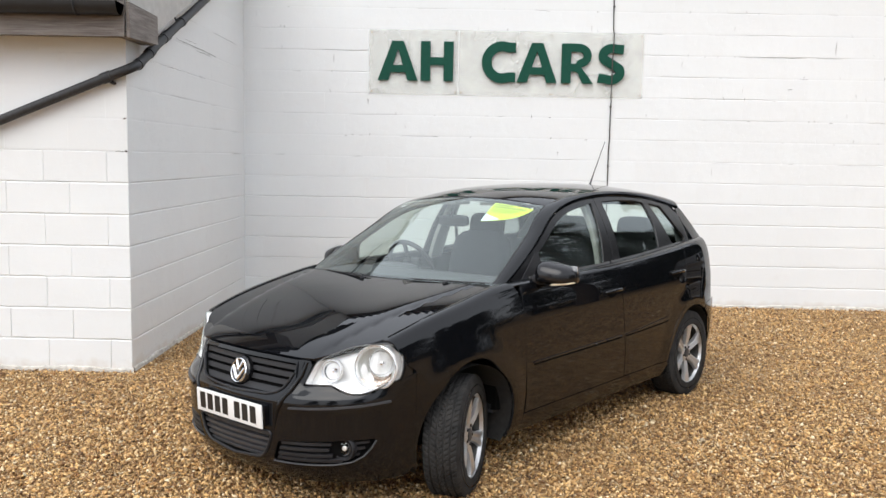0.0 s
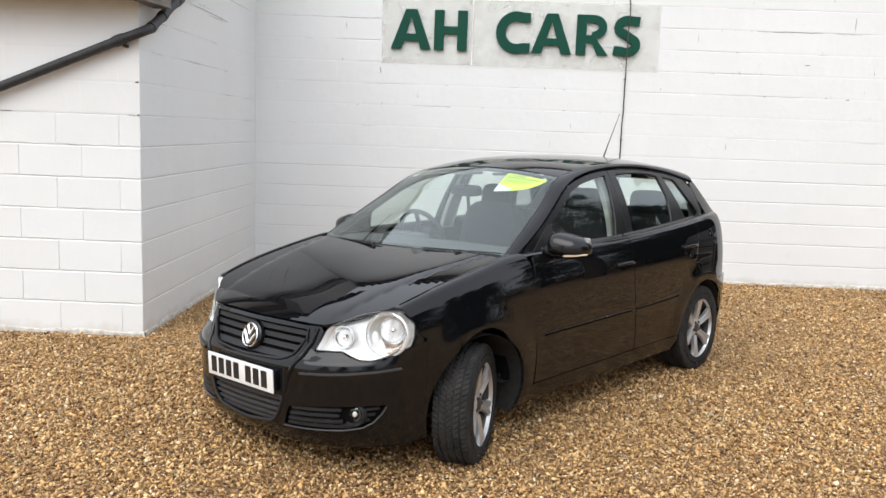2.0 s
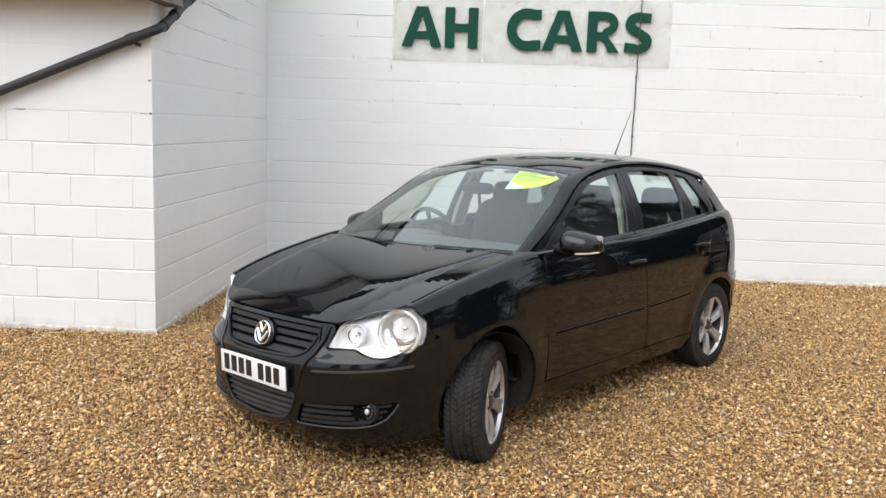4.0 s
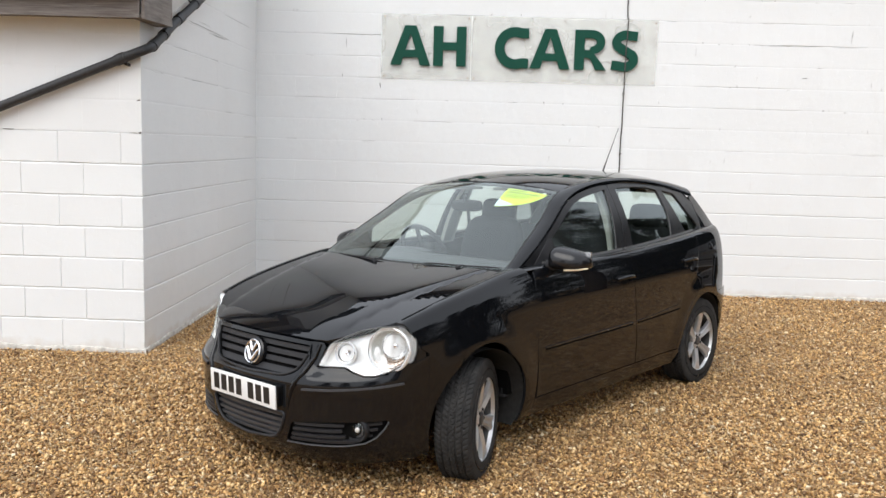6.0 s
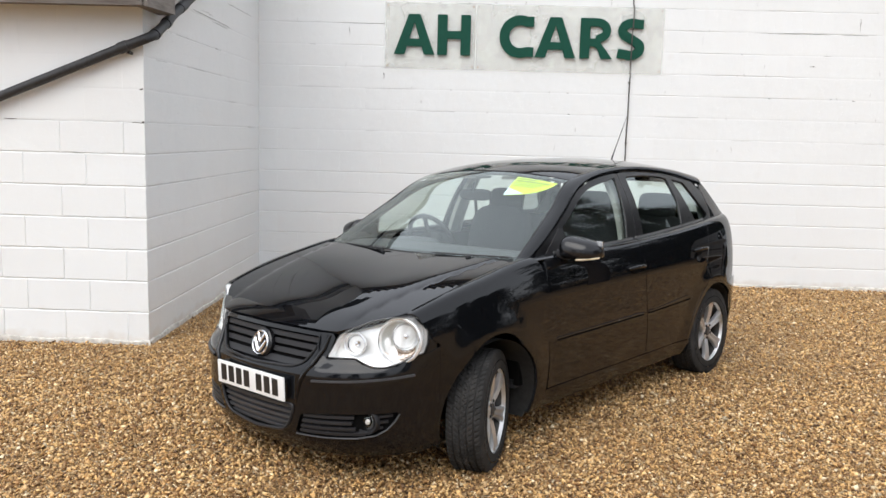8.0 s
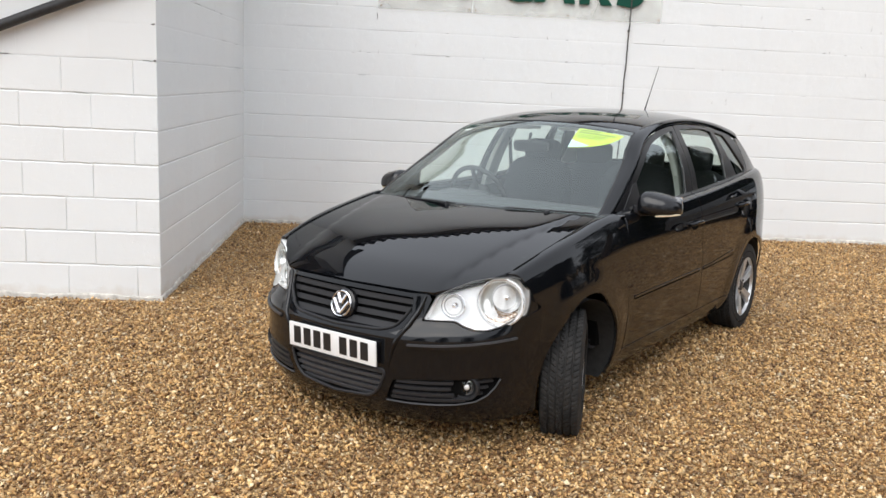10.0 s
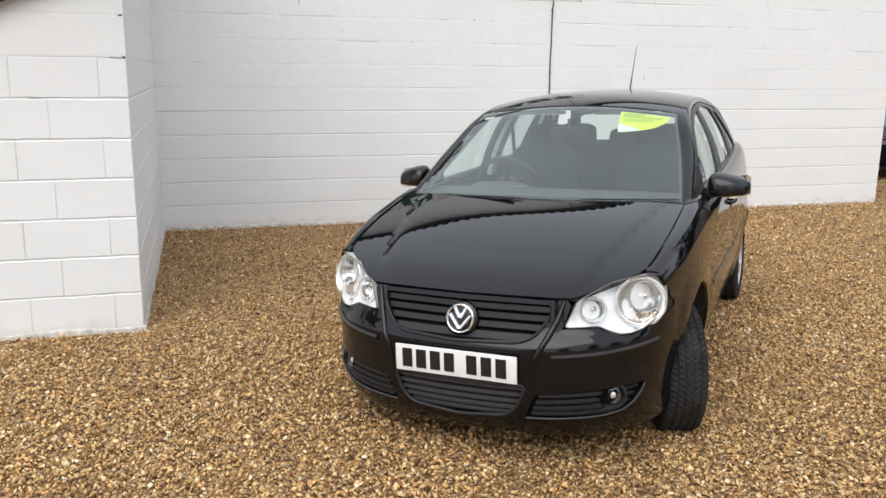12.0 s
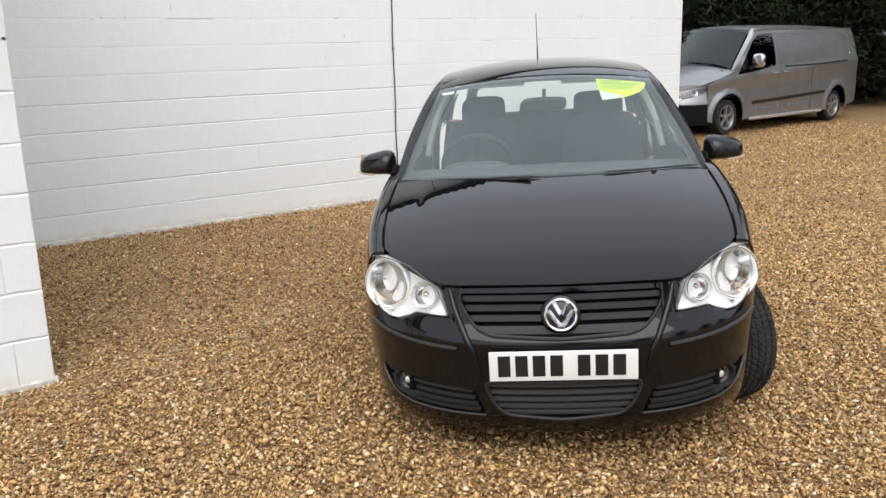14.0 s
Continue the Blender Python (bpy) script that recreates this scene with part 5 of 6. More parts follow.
def letter_mesh(shapes, name):
    bm = bmesh.new()
    for k, lp in enumerate(shapes):
        vs = [bm.verts.new((x, -0.0006 * k, z)) for x, z in lp]
        f = bm.faces.new(vs)
        f.normal_update()
        if f.normal.y > 0:
            f.normal_flip()
        res = bmesh.ops.extrude_face_region(bm, geom=[f])
        up = [v for v in res["geom"] if isinstance(v, bmesh.types.BMVert)]
        bmesh.ops.translate(bm, vec=(0, -0.018, 0), verts=up)
    bmesh.ops.triangulate(bm, faces=[f for f in bm.faces if len(f.verts) > 4])
    bmesh.ops.recalc_face_normals(bm, faces=bm.faces)
    return mesh_of(bm, name, SIGNGREEN, False)


def build_sign():
    k = Mat("clear_acrylic")
    film = k.node("ShaderNodeBsdfPrincipled", {"Base Color": rgb(0.71, 0.715, 0.69), "Roughness": 0.3})
    clear = k.node("ShaderNodeBsdfTransparent", {"Color": rgb(0.97, 0.97, 0.96)})
    haze = k.ramp(k.noise(k.position(), 2.5, 4), (0.35, 0.16), (0.7, 0.42))
    k.l.new(k.node("ShaderNodeMixShader", {0: haze, 1: clear.outputs[0], 2: film.outputs[0]}).outputs[0], k.n["Material Output"].inputs["Surface"])
    y = BACK_Y - 0.012
    org = Vector((2.86, y, 2.64))
    sign = thing("sign", "clear acrylic sign boards with raised dark green capital letters", "sign", Matrix.Translation(org))
    for x0, x1 in ((1.367, 2.346), (2.352, 4.365)):
        b = part("sign_board", box(x0 - org.x, x1 - org.x, -0.004, 0.004, 2.292 - org.z, 2.990 - org.z, 0.0015, 1), k.m, sign, smooth=False)
        b.visible_shadow = False
        xs = (x0 + 0.03, x1 - 0.03) if x1 - x0 < 1.2 else (x0 + 0.03, (x0 + x1) / 2, x1 - 0.03)
        for x in xs:
            for z in (2.325, 2.957):
                part("screw", lathe([(0.009, -0.004), (0.008, -0.008), (0.0, -0.009)], 10, "y", at=Matrix.Translation((x - org.x, 0, z - org.z))), SCREW, sign)
    H, T = 0.425, 0.106
    def glyph_a(w):
        t = T * 1.08
        return [[(0, 0), (t, 0), (w * 0.5 + 0.005, H * 0.83), (w * 0.5 + 0.062, H), (w * 0.5 - 0.062, H)], [(w, 0), (w * 0.5 + 0.062, H), (w * 0.5 - 0.062, H), (w * 0.5 - 0.005, H * 0.83), (w - t, 0)],
                [(w * 0.22, 0.085), (w * 0.78, 0.085), (w * 0.72, 0.165), (w * 0.28, 0.165)]]
    def glyph_h(w):
        return [[(0, 0), (T, 0), (T, H), (0, H)], [(w - T, 0), (w, 0), (w, H), (w - T, H)], [(T * 0.9, H * 0.40), (w - T * 0.9, H * 0.40), (w - T * 0.9, H * 0.60), (T * 0.9, H * 0.60)]]
    def glyph_c(w):
        a = ellipse_arc(w * 0.60, H / 2, w * 0.60 - T / 2 + 0.004, H / 2 - T / 2 + 0.012, 68, 292, 28)
        return [stroke([(w * 1.0, H - 0.052)] + a + [(w * 1.0, 0.052)], T)]
    def glyph_r(w):
        bowl = [(0.05, H - 0.043), (w * 0.52, H - 0.043)] + ellipse_arc(w * 0.52, H * 0.70, w * 0.44 - T / 2, H * 0.30 - 0.043, 80, -80, 12) + [(w * 0.5, H * 0.40), (0.05, H * 0.40)]
        return [[(0, 0), (T, 0), (T, H), (0, H)], stroke(bowl, 0.088), [(w * 0.34, H * 0.44), (w * 0.62, H * 0.40), (w * 0.80, H * 0.22), (w, 0), (w - T * 1.12, 0), (w * 0.52, H * 0.25), (w * 0.34, H * 0.34)]]
    def glyph_s(w):
        up = ellipse_arc(w * 0.52, H * 0.71, w * 0.52 - T / 2, H * 0.29 - 0.043, 65, 215, 14)
        dn = ellipse_arc(w * 0.48, H * 0.29, w * 0.52 - T / 2, H * 0.29 - 0.043, 35, -115, 14)
        return [stroke([(w * 0.93, H - 0.055)] + up + dn + [(w * 0.02, 0.062)], T * 0.93)]
    base = 2.443
    for nm, fn, x0, x1 in (("A", glyph_a, 1.466, 1.905), ("H", glyph_h, 1.935, 2.292), ("C", glyph_c, 2.607, 2.972), ("A", glyph_a, 2.985, 3.425), ("R", glyph_r, 3.470, 3.820), ("S", glyph_s, 3.868, 4.165)):
        part("letter", letter_mesh(fn(x1 - x0), "letter"), None, sign, "dark green raised letter " + nm, at=Matrix.Translation((x0 - org.x, -0.006, base - org.z)))
    random.seed(4)
    pts = [(4.026 + 0.004 * math.sin(z * 7) + random.uniform(-0.003, 0.003), BACK_Y - (0.040 if 2.25 < z < 3.02 else 0.010), z) for z in np.linspace(3.93, 0.02, 62)]
    cab = thing("wall_cable", "thin dark cable fixed down the white wall", "cable", Matrix.Translation((4.026, BACK_Y, 0)))
    part("cable", tube([Vector(p) - Vector((4.026, BACK_Y, 0)) for p in pts], 0.0065, 6), CABLE, cab)
    for z in (3.27, 2.2, 1.55, 0.9):
        part("cable_clip", box(-0.014, 0.014, -0.020, -0.001, z - 0.006, z + 0.006, 0.002), CABLE, cab)


build_sign()


# ---- silver van by the trees ----
def build_van():
    silver = Mat("silver_van_paint", 0.42, 0.80, Coat_Weight=0.5, Coat_Roughness=0.06)
    silver.set("Base Color", silver.ramp(silver.noise(silver.coords(), 5.0, 5), (0.3, (0.30, 0.306, 0.316)), (0.75, (0.35, 0.356, 0.366))))
    silver = silver.m
    dim = clear_glass("van_glass", (0.16, 0.18, 0.18), 0.0, 0.06)
    bluish = plain("faded_blue_print", (0.13, 0.15, 0.20), 0.5)
    m = Matrix.Translation((10.315, 5.48, 0)) @ Matrix(((0.052, 0.9986, 0, 0), (-0.9986, 0.052, 0, 0), (0, 0, 1, 0), (0, 0, 0, 1)))
    van = thing("van", "silver panel van with alloy wheels parked under the trees", "van", m)
    heart = Vector((0, 2.6, 0.95))
    FA, RA, HZ, AR = 1.04, 4.56, 0.295, 0.395
    wide = Spline((0.55, 0.86), (0.9, 0.935), (1.5, 0.955), (3, 0.96), (5.0, 0.955), (5.42, 0.925))
    def vside(s, z):
        x = wide(s) - 0.03 * max(0, 0.6 - z) - 0.155 * max(0, (z - 1.0) / 0.75) ** 1.5
        x += 0.022 * math.exp(-((z - 0.90 - 0.055 * (s - 1.0)) / 0.07) ** 2) - 0.012 * math.exp(-((z - 0.72 - 0.03 * (s - 1.0)) / 0.07) ** 2)
        for ax in (FA, RA):
            x += 0.034 * step01(0.50, 0.41, math.hypot(s - ax, z - HZ))
        return (x, s, z)
    nx = Spline((-0.4, -0.4), (0, 0), (0.4, 0.4), (0.6, 0.585), (0.8, 0.745), (1.0, 0.86))
    ns = Spline((-0.4, 0.045), (0, 0.0), (0.4, 0.045), (0.6, 0.14), (0.8, 0.31), (1.0, 0.56))
    def vnose(q, z):
        mq, sg = abs(q), (1 if q >= 0 else -1)
        back = 0.10 * step01(0.5, 0.82, z) + 0.02 * step01(0.35, 0.18, z)
        return (sg * (nx(mq) - 0.3 * back * mq), ns(mq) + back, z)
    top_z = Spline((0.1, 0.80), (0.4, 0.95), (0.9, 1.14), (1.1, 1.18))
    def vbonnet(s, x):
        return (x, s + 0.22 * x * x, top_z(s) - 0.10 * abs(x / 0.9) ** 2.5)
    def vscreen(a, h):
        return (a * (0.86 - 0.10 * h), 0.92 + 0.80 * h + (0.25 - 0.10 * h) * a * a, 1.135 + 0.61 * h + 0.04 * h * (1 - a * a) - 0.07 * a * a * (1 - h))
    roof_s = Spline((1.70, 1.765), (2.0, 1.805), (2.6, 1.825), (4.5, 1.818), (5.3, 1.79))
    def vroof(s, a):
        w = 0.80 - 0.02 * step01(5.0, 5.35, s)
        return (a * w, s + 0.15 * a * a * step01(2.6, 1.7, s), roof_s(s) - 0.115 * abs(a) ** 3)
    for sg in (1, -1):
        front = [(0.575, 0.25), (0.57, 0.56), (0.575, 0.85), (0.64, 0.885), (0.78, 0.94), (0.94, 0.99), (1.09, 1.04), (1.20, 1.14), (1.36, 1.27), (1.62, 1.48), (1.88, 1.67), (2.1, 1.745), (2.496, 1.745), (2.496, 0.24), (1.52, 0.24)]
        front += arc(FA, HZ, AR, -10, 190, 22)
        rear = [(2.504, 0.24), (2.504, 1.745), (5.0, 1.745), (5.22, 1.742), (5.31, 1.69), (5.36, 1.50), (5.41, 1.0), (5.41, 0.34), (5.02, 0.27)] + arc(RA, HZ, AR, -8, 188, 22) + [(4.10, 0.24)]
        win = rounded([(1.24, 0.995), (1.50, 1.275), (1.78, 1.545), (1.96, 1.650), (2.445, 1.668), (2.455, 1.12), (1.8, 1.035)], 0.03)
        load = rounded([(2.62, 1.20), (2.61, 1.655), (4.75, 1.67), (4.98, 1.60), (5.06, 1.45), (5.10, 1.24)], 0.10)
        body = panel("van_side", rear, vside, silver, van, holes=[load], grid=0.06, depth=0.02, side=sg, heart=heart)
        cab = panel("van_door", front, vside, silver, van, holes=[win], grid=0.05, depth=0.02, side=sg, heart=heart)
        panel("door_window", win, vside, dim, cab, grid=0.12, lift=-0.01, depth=0.003, side=sg, heart=heart)
        panel("load_panel", load, vside, silver, body, grid=0.12, lift=-0.010, depth=0.004, side=sg, heart=heart)
        for path, hf, mat, nm in (([(1.72, 0.505), (2.8, 0.535), (4.10, 0.585)], 0.028, TRIM, "rubbing_strip"), ([(2.7, 1.085), (3.9, 1.10), (4.9, 1.135)], 0.012, TRIM, "door_rail")):
            strip(nm, path, vside, hf, 0.012, mat, body, side=sg)
        for s in (3.62,):
            panel("door_gap", [(s, 0.30), (s + 0.010, 0.30), (s + 0.010, 1.16), (s, 1.16)], vside, GAP, body, grid=0.1, lift=0.002, depth=0.001, side=sg, heart=heart)
        for s in (2.40, 2.72):
            base = Vector(vside(s, 0.99)) * Vector((sg, 1, 1))
            part("van_handle", tube([base + Vector((0, -0.09, 0)), base + Vector((sg * 0.03, -0.05, 0)), base + Vector((sg * 0.03, 0.05, 0)), base + Vector((0, 0.09, 0))], 0.018, 8), silver, body)
        random.seed(3)
        x = 1.75
        while x < 3.9 and sg > 0:
            w = random.uniform(0.05, 0.22)
            strip("faded_print", [(x, 0.395 + 0.012 * (x - 1.7)), (x + w, 0.395 + 0.012 * (x + w - 1.7))], vside, random.uniform(0.014, 0.034), 0.002, bluish, body, depth=0.002, side=sg)
            x += w + random.uniform(0.03, 0.09)
        part("side_step", tube([Vector((sg * 0.97, s, 0.235)) for s in (1.62, 1.68, 2.8, 3.98, 4.04)], [0.02, 0.03, 0.03, 0.03, 0.02], 10), ALLOY, van)
        for s in (1.9, 3.8):
            part("step_bracket", box(sg * 0.80, sg * 0.96, s - 0.02, s + 0.02, 0.22, 0.245, 0.004), TRIM, van)
        mir = part("van_mirror", cushion(sg * 1.075, 1.66, 1.215, 0.115, 0.065, 0.115, 0.62), CHROME, van)
        part("mirror_arm", tube([(sg * 0.93, 1.64, 1.08), (sg * 1.03, 1.66, 1.15)], 0.03, 8), TRIM, mir)
        lamp = rounded([(0.45, 0.60), (0.72, 0.635), (0.93, 0.72), (0.99, 0.80), (0.86, 0.795), (0.62, 0.73), (0.46, 0.66)], 0.03)
        hl = panel("van_headlamp", lamp, vnose, LENS, van, grid=0.05, lift=0.012, depth=0.03, side=sg, heart=heart)
        panel("lamp_reflector", lamp, vnose, SATIN, hl, grid=0.05, lift=0.004, depth=0.002, side=sg, heart=heart)
        for q, z, rr in ((0.60, 0.665, 0.055), (0.80, 0.725, 0.05)):
            pt = Vector(vnose(q, z))
            aim = surface_normal(vnose, q, z, heart)
            at = Matrix.Translation((pt + aim * 0.008) * Vector((sg, 1, 1))) @ (aim * Vector((sg, 1, 1))).to_track_quat("Z", "Y").to_matrix().to_4x4()
            part("lamp_bowl", lathe([(rr, 0.003), (rr * 0.9, 0.0), (rr * 0.5, -0.006), (0, -0.008)], 24, at=at), CHROME, hl)
        panel("roof_edge", [(s, 0.0) for s in np.linspace(1.75, 5.26, 12)] + [(s, 1.0) for s in np.linspace(5.26, 1.75, 12)],
              lambda s, w: Vector(vroof(s, 1.0)).lerp(Vector(vside(s + 0.12 * step01(2.6, 1.7, s), 1.735)), w) + Vector((0.02 * math.sin(math.pi * w), 0, 0.02 * math.sin(math.pi * w))), silver, van, grid=0.12, depth=0.01, side=sg, heart=heart)
        panel("screen_pillar", [(h, 0.0) for h in np.linspace(0, 1, 9)] + [(h, 1.0) for h in np.linspace(1, 0, 9)],
              lambda h, w: Vector(vscreen(1.0, h)).lerp(Vector(vside(1.22 + 0.80 * h, 1.10 + 0.635 * h)), w) + Vector((0.02, 0, 0.01)) * math.sin(math.pi * min(1, max(0, w))), silver, van, grid=0.1, depth=0.01, side=sg, heart=heart)
    skirt = [(-1.0, 0.20), (1.0, 0.20), (1.0, 0.535), (-1.0, 0.535)]
    panel("van_bumper", skirt, vnose, plain("dark_bumper_plastic", (0.008, 0.008, 0.009), 0.7, grain=80, Specular_IOR_Level=0.12), van, grid=0.08, depth=0.05, lift=0.01, heart=heart)
    panel("van_front", [(-1.0, 0.538), (1.0, 0.538), (1.0, 0.872), (0.8, 0.862), (0.5, 0.82), (0, 0.80), (-0.5, 0.82), (-0.8, 0.862), (-1.0, 0.872)], vnose, silver, van, grid=0.08, depth=0.02, heart=heart)
    panel("van_grille", rounded([(-0.40, 0.60), (0.40, 0.60), (0.44, 0.77), (-0.44, 0.77)], 0.04), vnose, TRIM, van, grid=0.08, lift=0.008, depth=0.01, heart=heart)
    for z in (0.63, 0.67, 0.71, 0.75):
        strip("van_grille_slat", [(-0.38, z), (0, z), (0.38, z)], vnose, 0.008, 0.02, CHROME, van)
    panel("van_bonnet", [(0.10, -0.55), (0.10, 0.0), (0.10, 0.55), (0.35, 0.80), (0.60, 0.905), (0.98, 0.945), (1.0, 0.5), (1.0, -0.5), (0.98, -0.945), (0.60, -0.905), (0.35, -0.80)], vbonnet, silver, van, grid=0.09, depth=0.02, heart=heart)
    panel("van_windscreen", [(-0.97, 0.02), (0.97, 0.02), (0.97, 0.97), (-0.97, 0.97)], vscreen, dim, van, grid=0.1, depth=0.004, heart=heart)
    for a0, a1 in ((0.93, 0.12), (0.02, -0.78)):
        blade = [Vector(vscreen(a0 + (a1 - a0) * t, 0.05 + 0.10 * t * (1 - t) + 0.05 * t)) + Vector((0, -0.012, 0.014)) for t in np.linspace(0, 1, 9)]
        part("van_wiper", tube(blade, [0.016, 0.014, 0.012, 0.010, 0.009, 0.009, 0.009, 0.008, 0.006], 8), TRIM, van)
    panel("van_roof", [(1.72, -1), (5.27, -1), (5.27, 1), (1.72, 1)], vroof, silver, van, grid=0.12, depth=0.02, heart=heart)
    back = box(-0.80, 0.80, 5.20, 5.36, 0.3, 1.72, 0.06)
    part("van_back", back, silver, van)
    part("van_tail_lamp", box(0.80, 0.885, 5.30, 5.392, 1.05, 1.40, 0.02), plain("dull_red_lamp", (0.10, 0.012, 0.012), 0.3), van)
    part("van_rear_bumper", box(-0.88, 0.88, 5.20, 5.44, 0.28, 0.50, 0.04), TRIM, van)
    inner = box(-0.85, 0.85, 1.5, 5.2, 0.3, 0.6, 0.02)
    box(-0.76, 0.76, 2.7, 2.75, 0.5, 1.66, bm=inner)
    part("van_floor", inner, GAP, van)
    part("van_dashboard", box(-0.82, 0.82, 1.0, 1.4, 0.6, 1.08, 0.05), DASH, van)
    part("van_underside", box(-0.75, 0.75, 0.3, 5.2, 0.22, 0.34, 0.02), GAP, van)
    for x in (-0.42, 0.42):
        part("van_seat", cushion(x, 2.35, 1.0, 0.26, 0.12, 0.42, 0.5), CLOTH, van)
    tyre = mesh_of(lathe([(0.215, -0.09), (0.27, -0.11), (0.318, -0.105), (0.338, -0.08), (0.340, 0.0), (0.338, 0.08), (0.318, 0.105), (0.27, 0.11), (0.235, 0.095)], 48, "x"), "van_tyre", RUBBER)
    bm = lathe([(0.235, 0.095), (0.242, 0.105), (0.230, 0.108), (0.218, 0.09), (0.205, 0.03), (0.20, -0.02)], 48, "x")
    for k in range(5):
        t0 = 2 * math.pi * k / 5 + 0.3
        sec = []
        for r, w in ((0.04, 0.030), (0.12, 0.024), (0.22, 0.032)):
            sec.append([bm.verts.new((0.085 + dx, r * math.cos(t0) - z * w * math.sin(t0), r * math.sin(t0) + z * w * math.cos(t0))) for z, dx in ((-1, -0.04), (-0.8, 0), (0.8, 0), (1, -0.04))])
        for a, b in zip(sec, sec[1:]):
            for j in range(3):
                bm.faces.new((a[j], a[j + 1], b[j + 1], b[j]))
    lathe([(0.06, 0.05), (0.055, 0.09), (0.0, 0.095)], 24, "x", bm=bm)
    bmesh.ops.recalc_face_normals(bm, faces=bm.faces)
    rim = mesh_of(bm, "van_rim", plain("dull_alloy", (0.34, 0.34, 0.34), 0.42, 0.7, grain=30, vary=0.1))
    small = Matrix.Scale(0.87, 4)
    hub = mesh_of(lathe([(0.21, -0.02), (0.0, -0.02)], 24, "x"), "van_hub", GAP)
    for sg in (1, -1):
        for ax in (FA, RA):
            w = part("van_tyre", tyre, None, van, at=Matrix.Translation((sg * 0.83, ax, HZ)) @ Matrix.Rotation(radians(0 if sg > 0 else 180), 4, "Z") @ small)
            part("van_rim", rim, None, w)
            part("van_hub", hub, None, w)


build_van()


# ---- trees ----
def leaf_material():
    k = Mat("dark_foliage", 0.6, Specular_IOR_Level=0.12)
    isl = k.node("ShaderNodeNewGeometry").outputs["Random Per Island"]
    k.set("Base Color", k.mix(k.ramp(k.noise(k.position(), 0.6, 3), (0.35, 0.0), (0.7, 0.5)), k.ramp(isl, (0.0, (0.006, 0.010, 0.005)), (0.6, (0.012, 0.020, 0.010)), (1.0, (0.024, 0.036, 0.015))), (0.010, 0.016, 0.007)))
    return k.m


LEAF = leaf_material()
BARK = plain("bark", (0.075, 0.055, 0.042), 0.9, grain=18, vary=0.35, relief=0.01)


def make_tree(seed, height, spread, leaves, bare):
    """Tapered trunk, limbs, and leaves gathered round the limbs. bare: height below which it carries no leaves."""
    rnd = random.Random(seed)
    gen = np.random.default_rng(seed)
    tree = thing("tree", "tall dark green tree with dense hanging foliage", "tree", group="trees round the yard")
    bm = tube([(0.02 * math.sin(z), 0.03 * math.cos(z * 0.7), z) for z in np.linspace(-0.1, height * 0.9, 9)], list(np.linspace(0.022 * height, 0.03, 9)), 10)
    tips = []
    n = 34
    for i in range(n):
        f = (i + 0.5) / n
        z = bare + (height * 0.93 - bare) * f
        a = i * 2.4 + rnd.uniform(-0.4, 0.4)
        reach = spread * (1 - 0.72 * f) * rnd.uniform(0.65, 1.1)
        pts = [Vector((0, 0, z))]
        for t in (0.35, 0.7, 1.0):
            pts.append(Vector((reach * t * math.cos(a), reach * t * math.sin(a), z + 0.25 * reach * t - 0.55 * reach * t * t * rnd.uniform(0.6, 1.1))))
        tube(pts, [0.05, 0.035, 0.02, 0.008], 6, bm=bm)
        tips += [(pts[0].lerp(pts[1], 0.6), 0.5), (pts[1], 0.7), (pts[2], 0.8), (pts[2].lerp(pts[3], 0.5), 0.75), (pts[3], 0.6)]
    part("trunk", bm, BARK, tree)
    idx = gen.integers(0, len(tips), leaves)
    centre = np.array([t[0] for t in tips])[idx]
    size = np.array([t[1] for t in tips])[idx]
    c = centre + gen.normal(0, 1, (leaves, 3)) * (size * 0.42)[:, None] * np.array([1, 1, 0.75])
    c[:, 2] = np.maximum(c[:, 2], 0.15)
    a = gen.normal(0, 1, (leaves, 3))
    a /= np.linalg.norm(a, axis=1)[:, None]
    b = np.cross(a, gen.normal(0, 1, (leaves, 3)))
    b /= np.linalg.norm(b, axis=1)[:, None]
    ln, wd = gen.uniform(0.05, 0.10, leaves)[:, None], gen.uniform(0.022, 0.042, leaves)[:, None]
    bend = np.cross(a, b) * ln * 0.2
    verts = np.stack([c - a * ln, c + b * wd + bend, c + a * ln, c - b * wd + bend], 1).reshape(-1, 3)
    faces = np.arange(leaves * 4).reshape(-1, 4)
    me = bpy.data.meshes.new("crown")
    me.from_pydata(verts.tolist(), [], faces.tolist())
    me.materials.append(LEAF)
    part("crown", me, None, tree)
    return tree


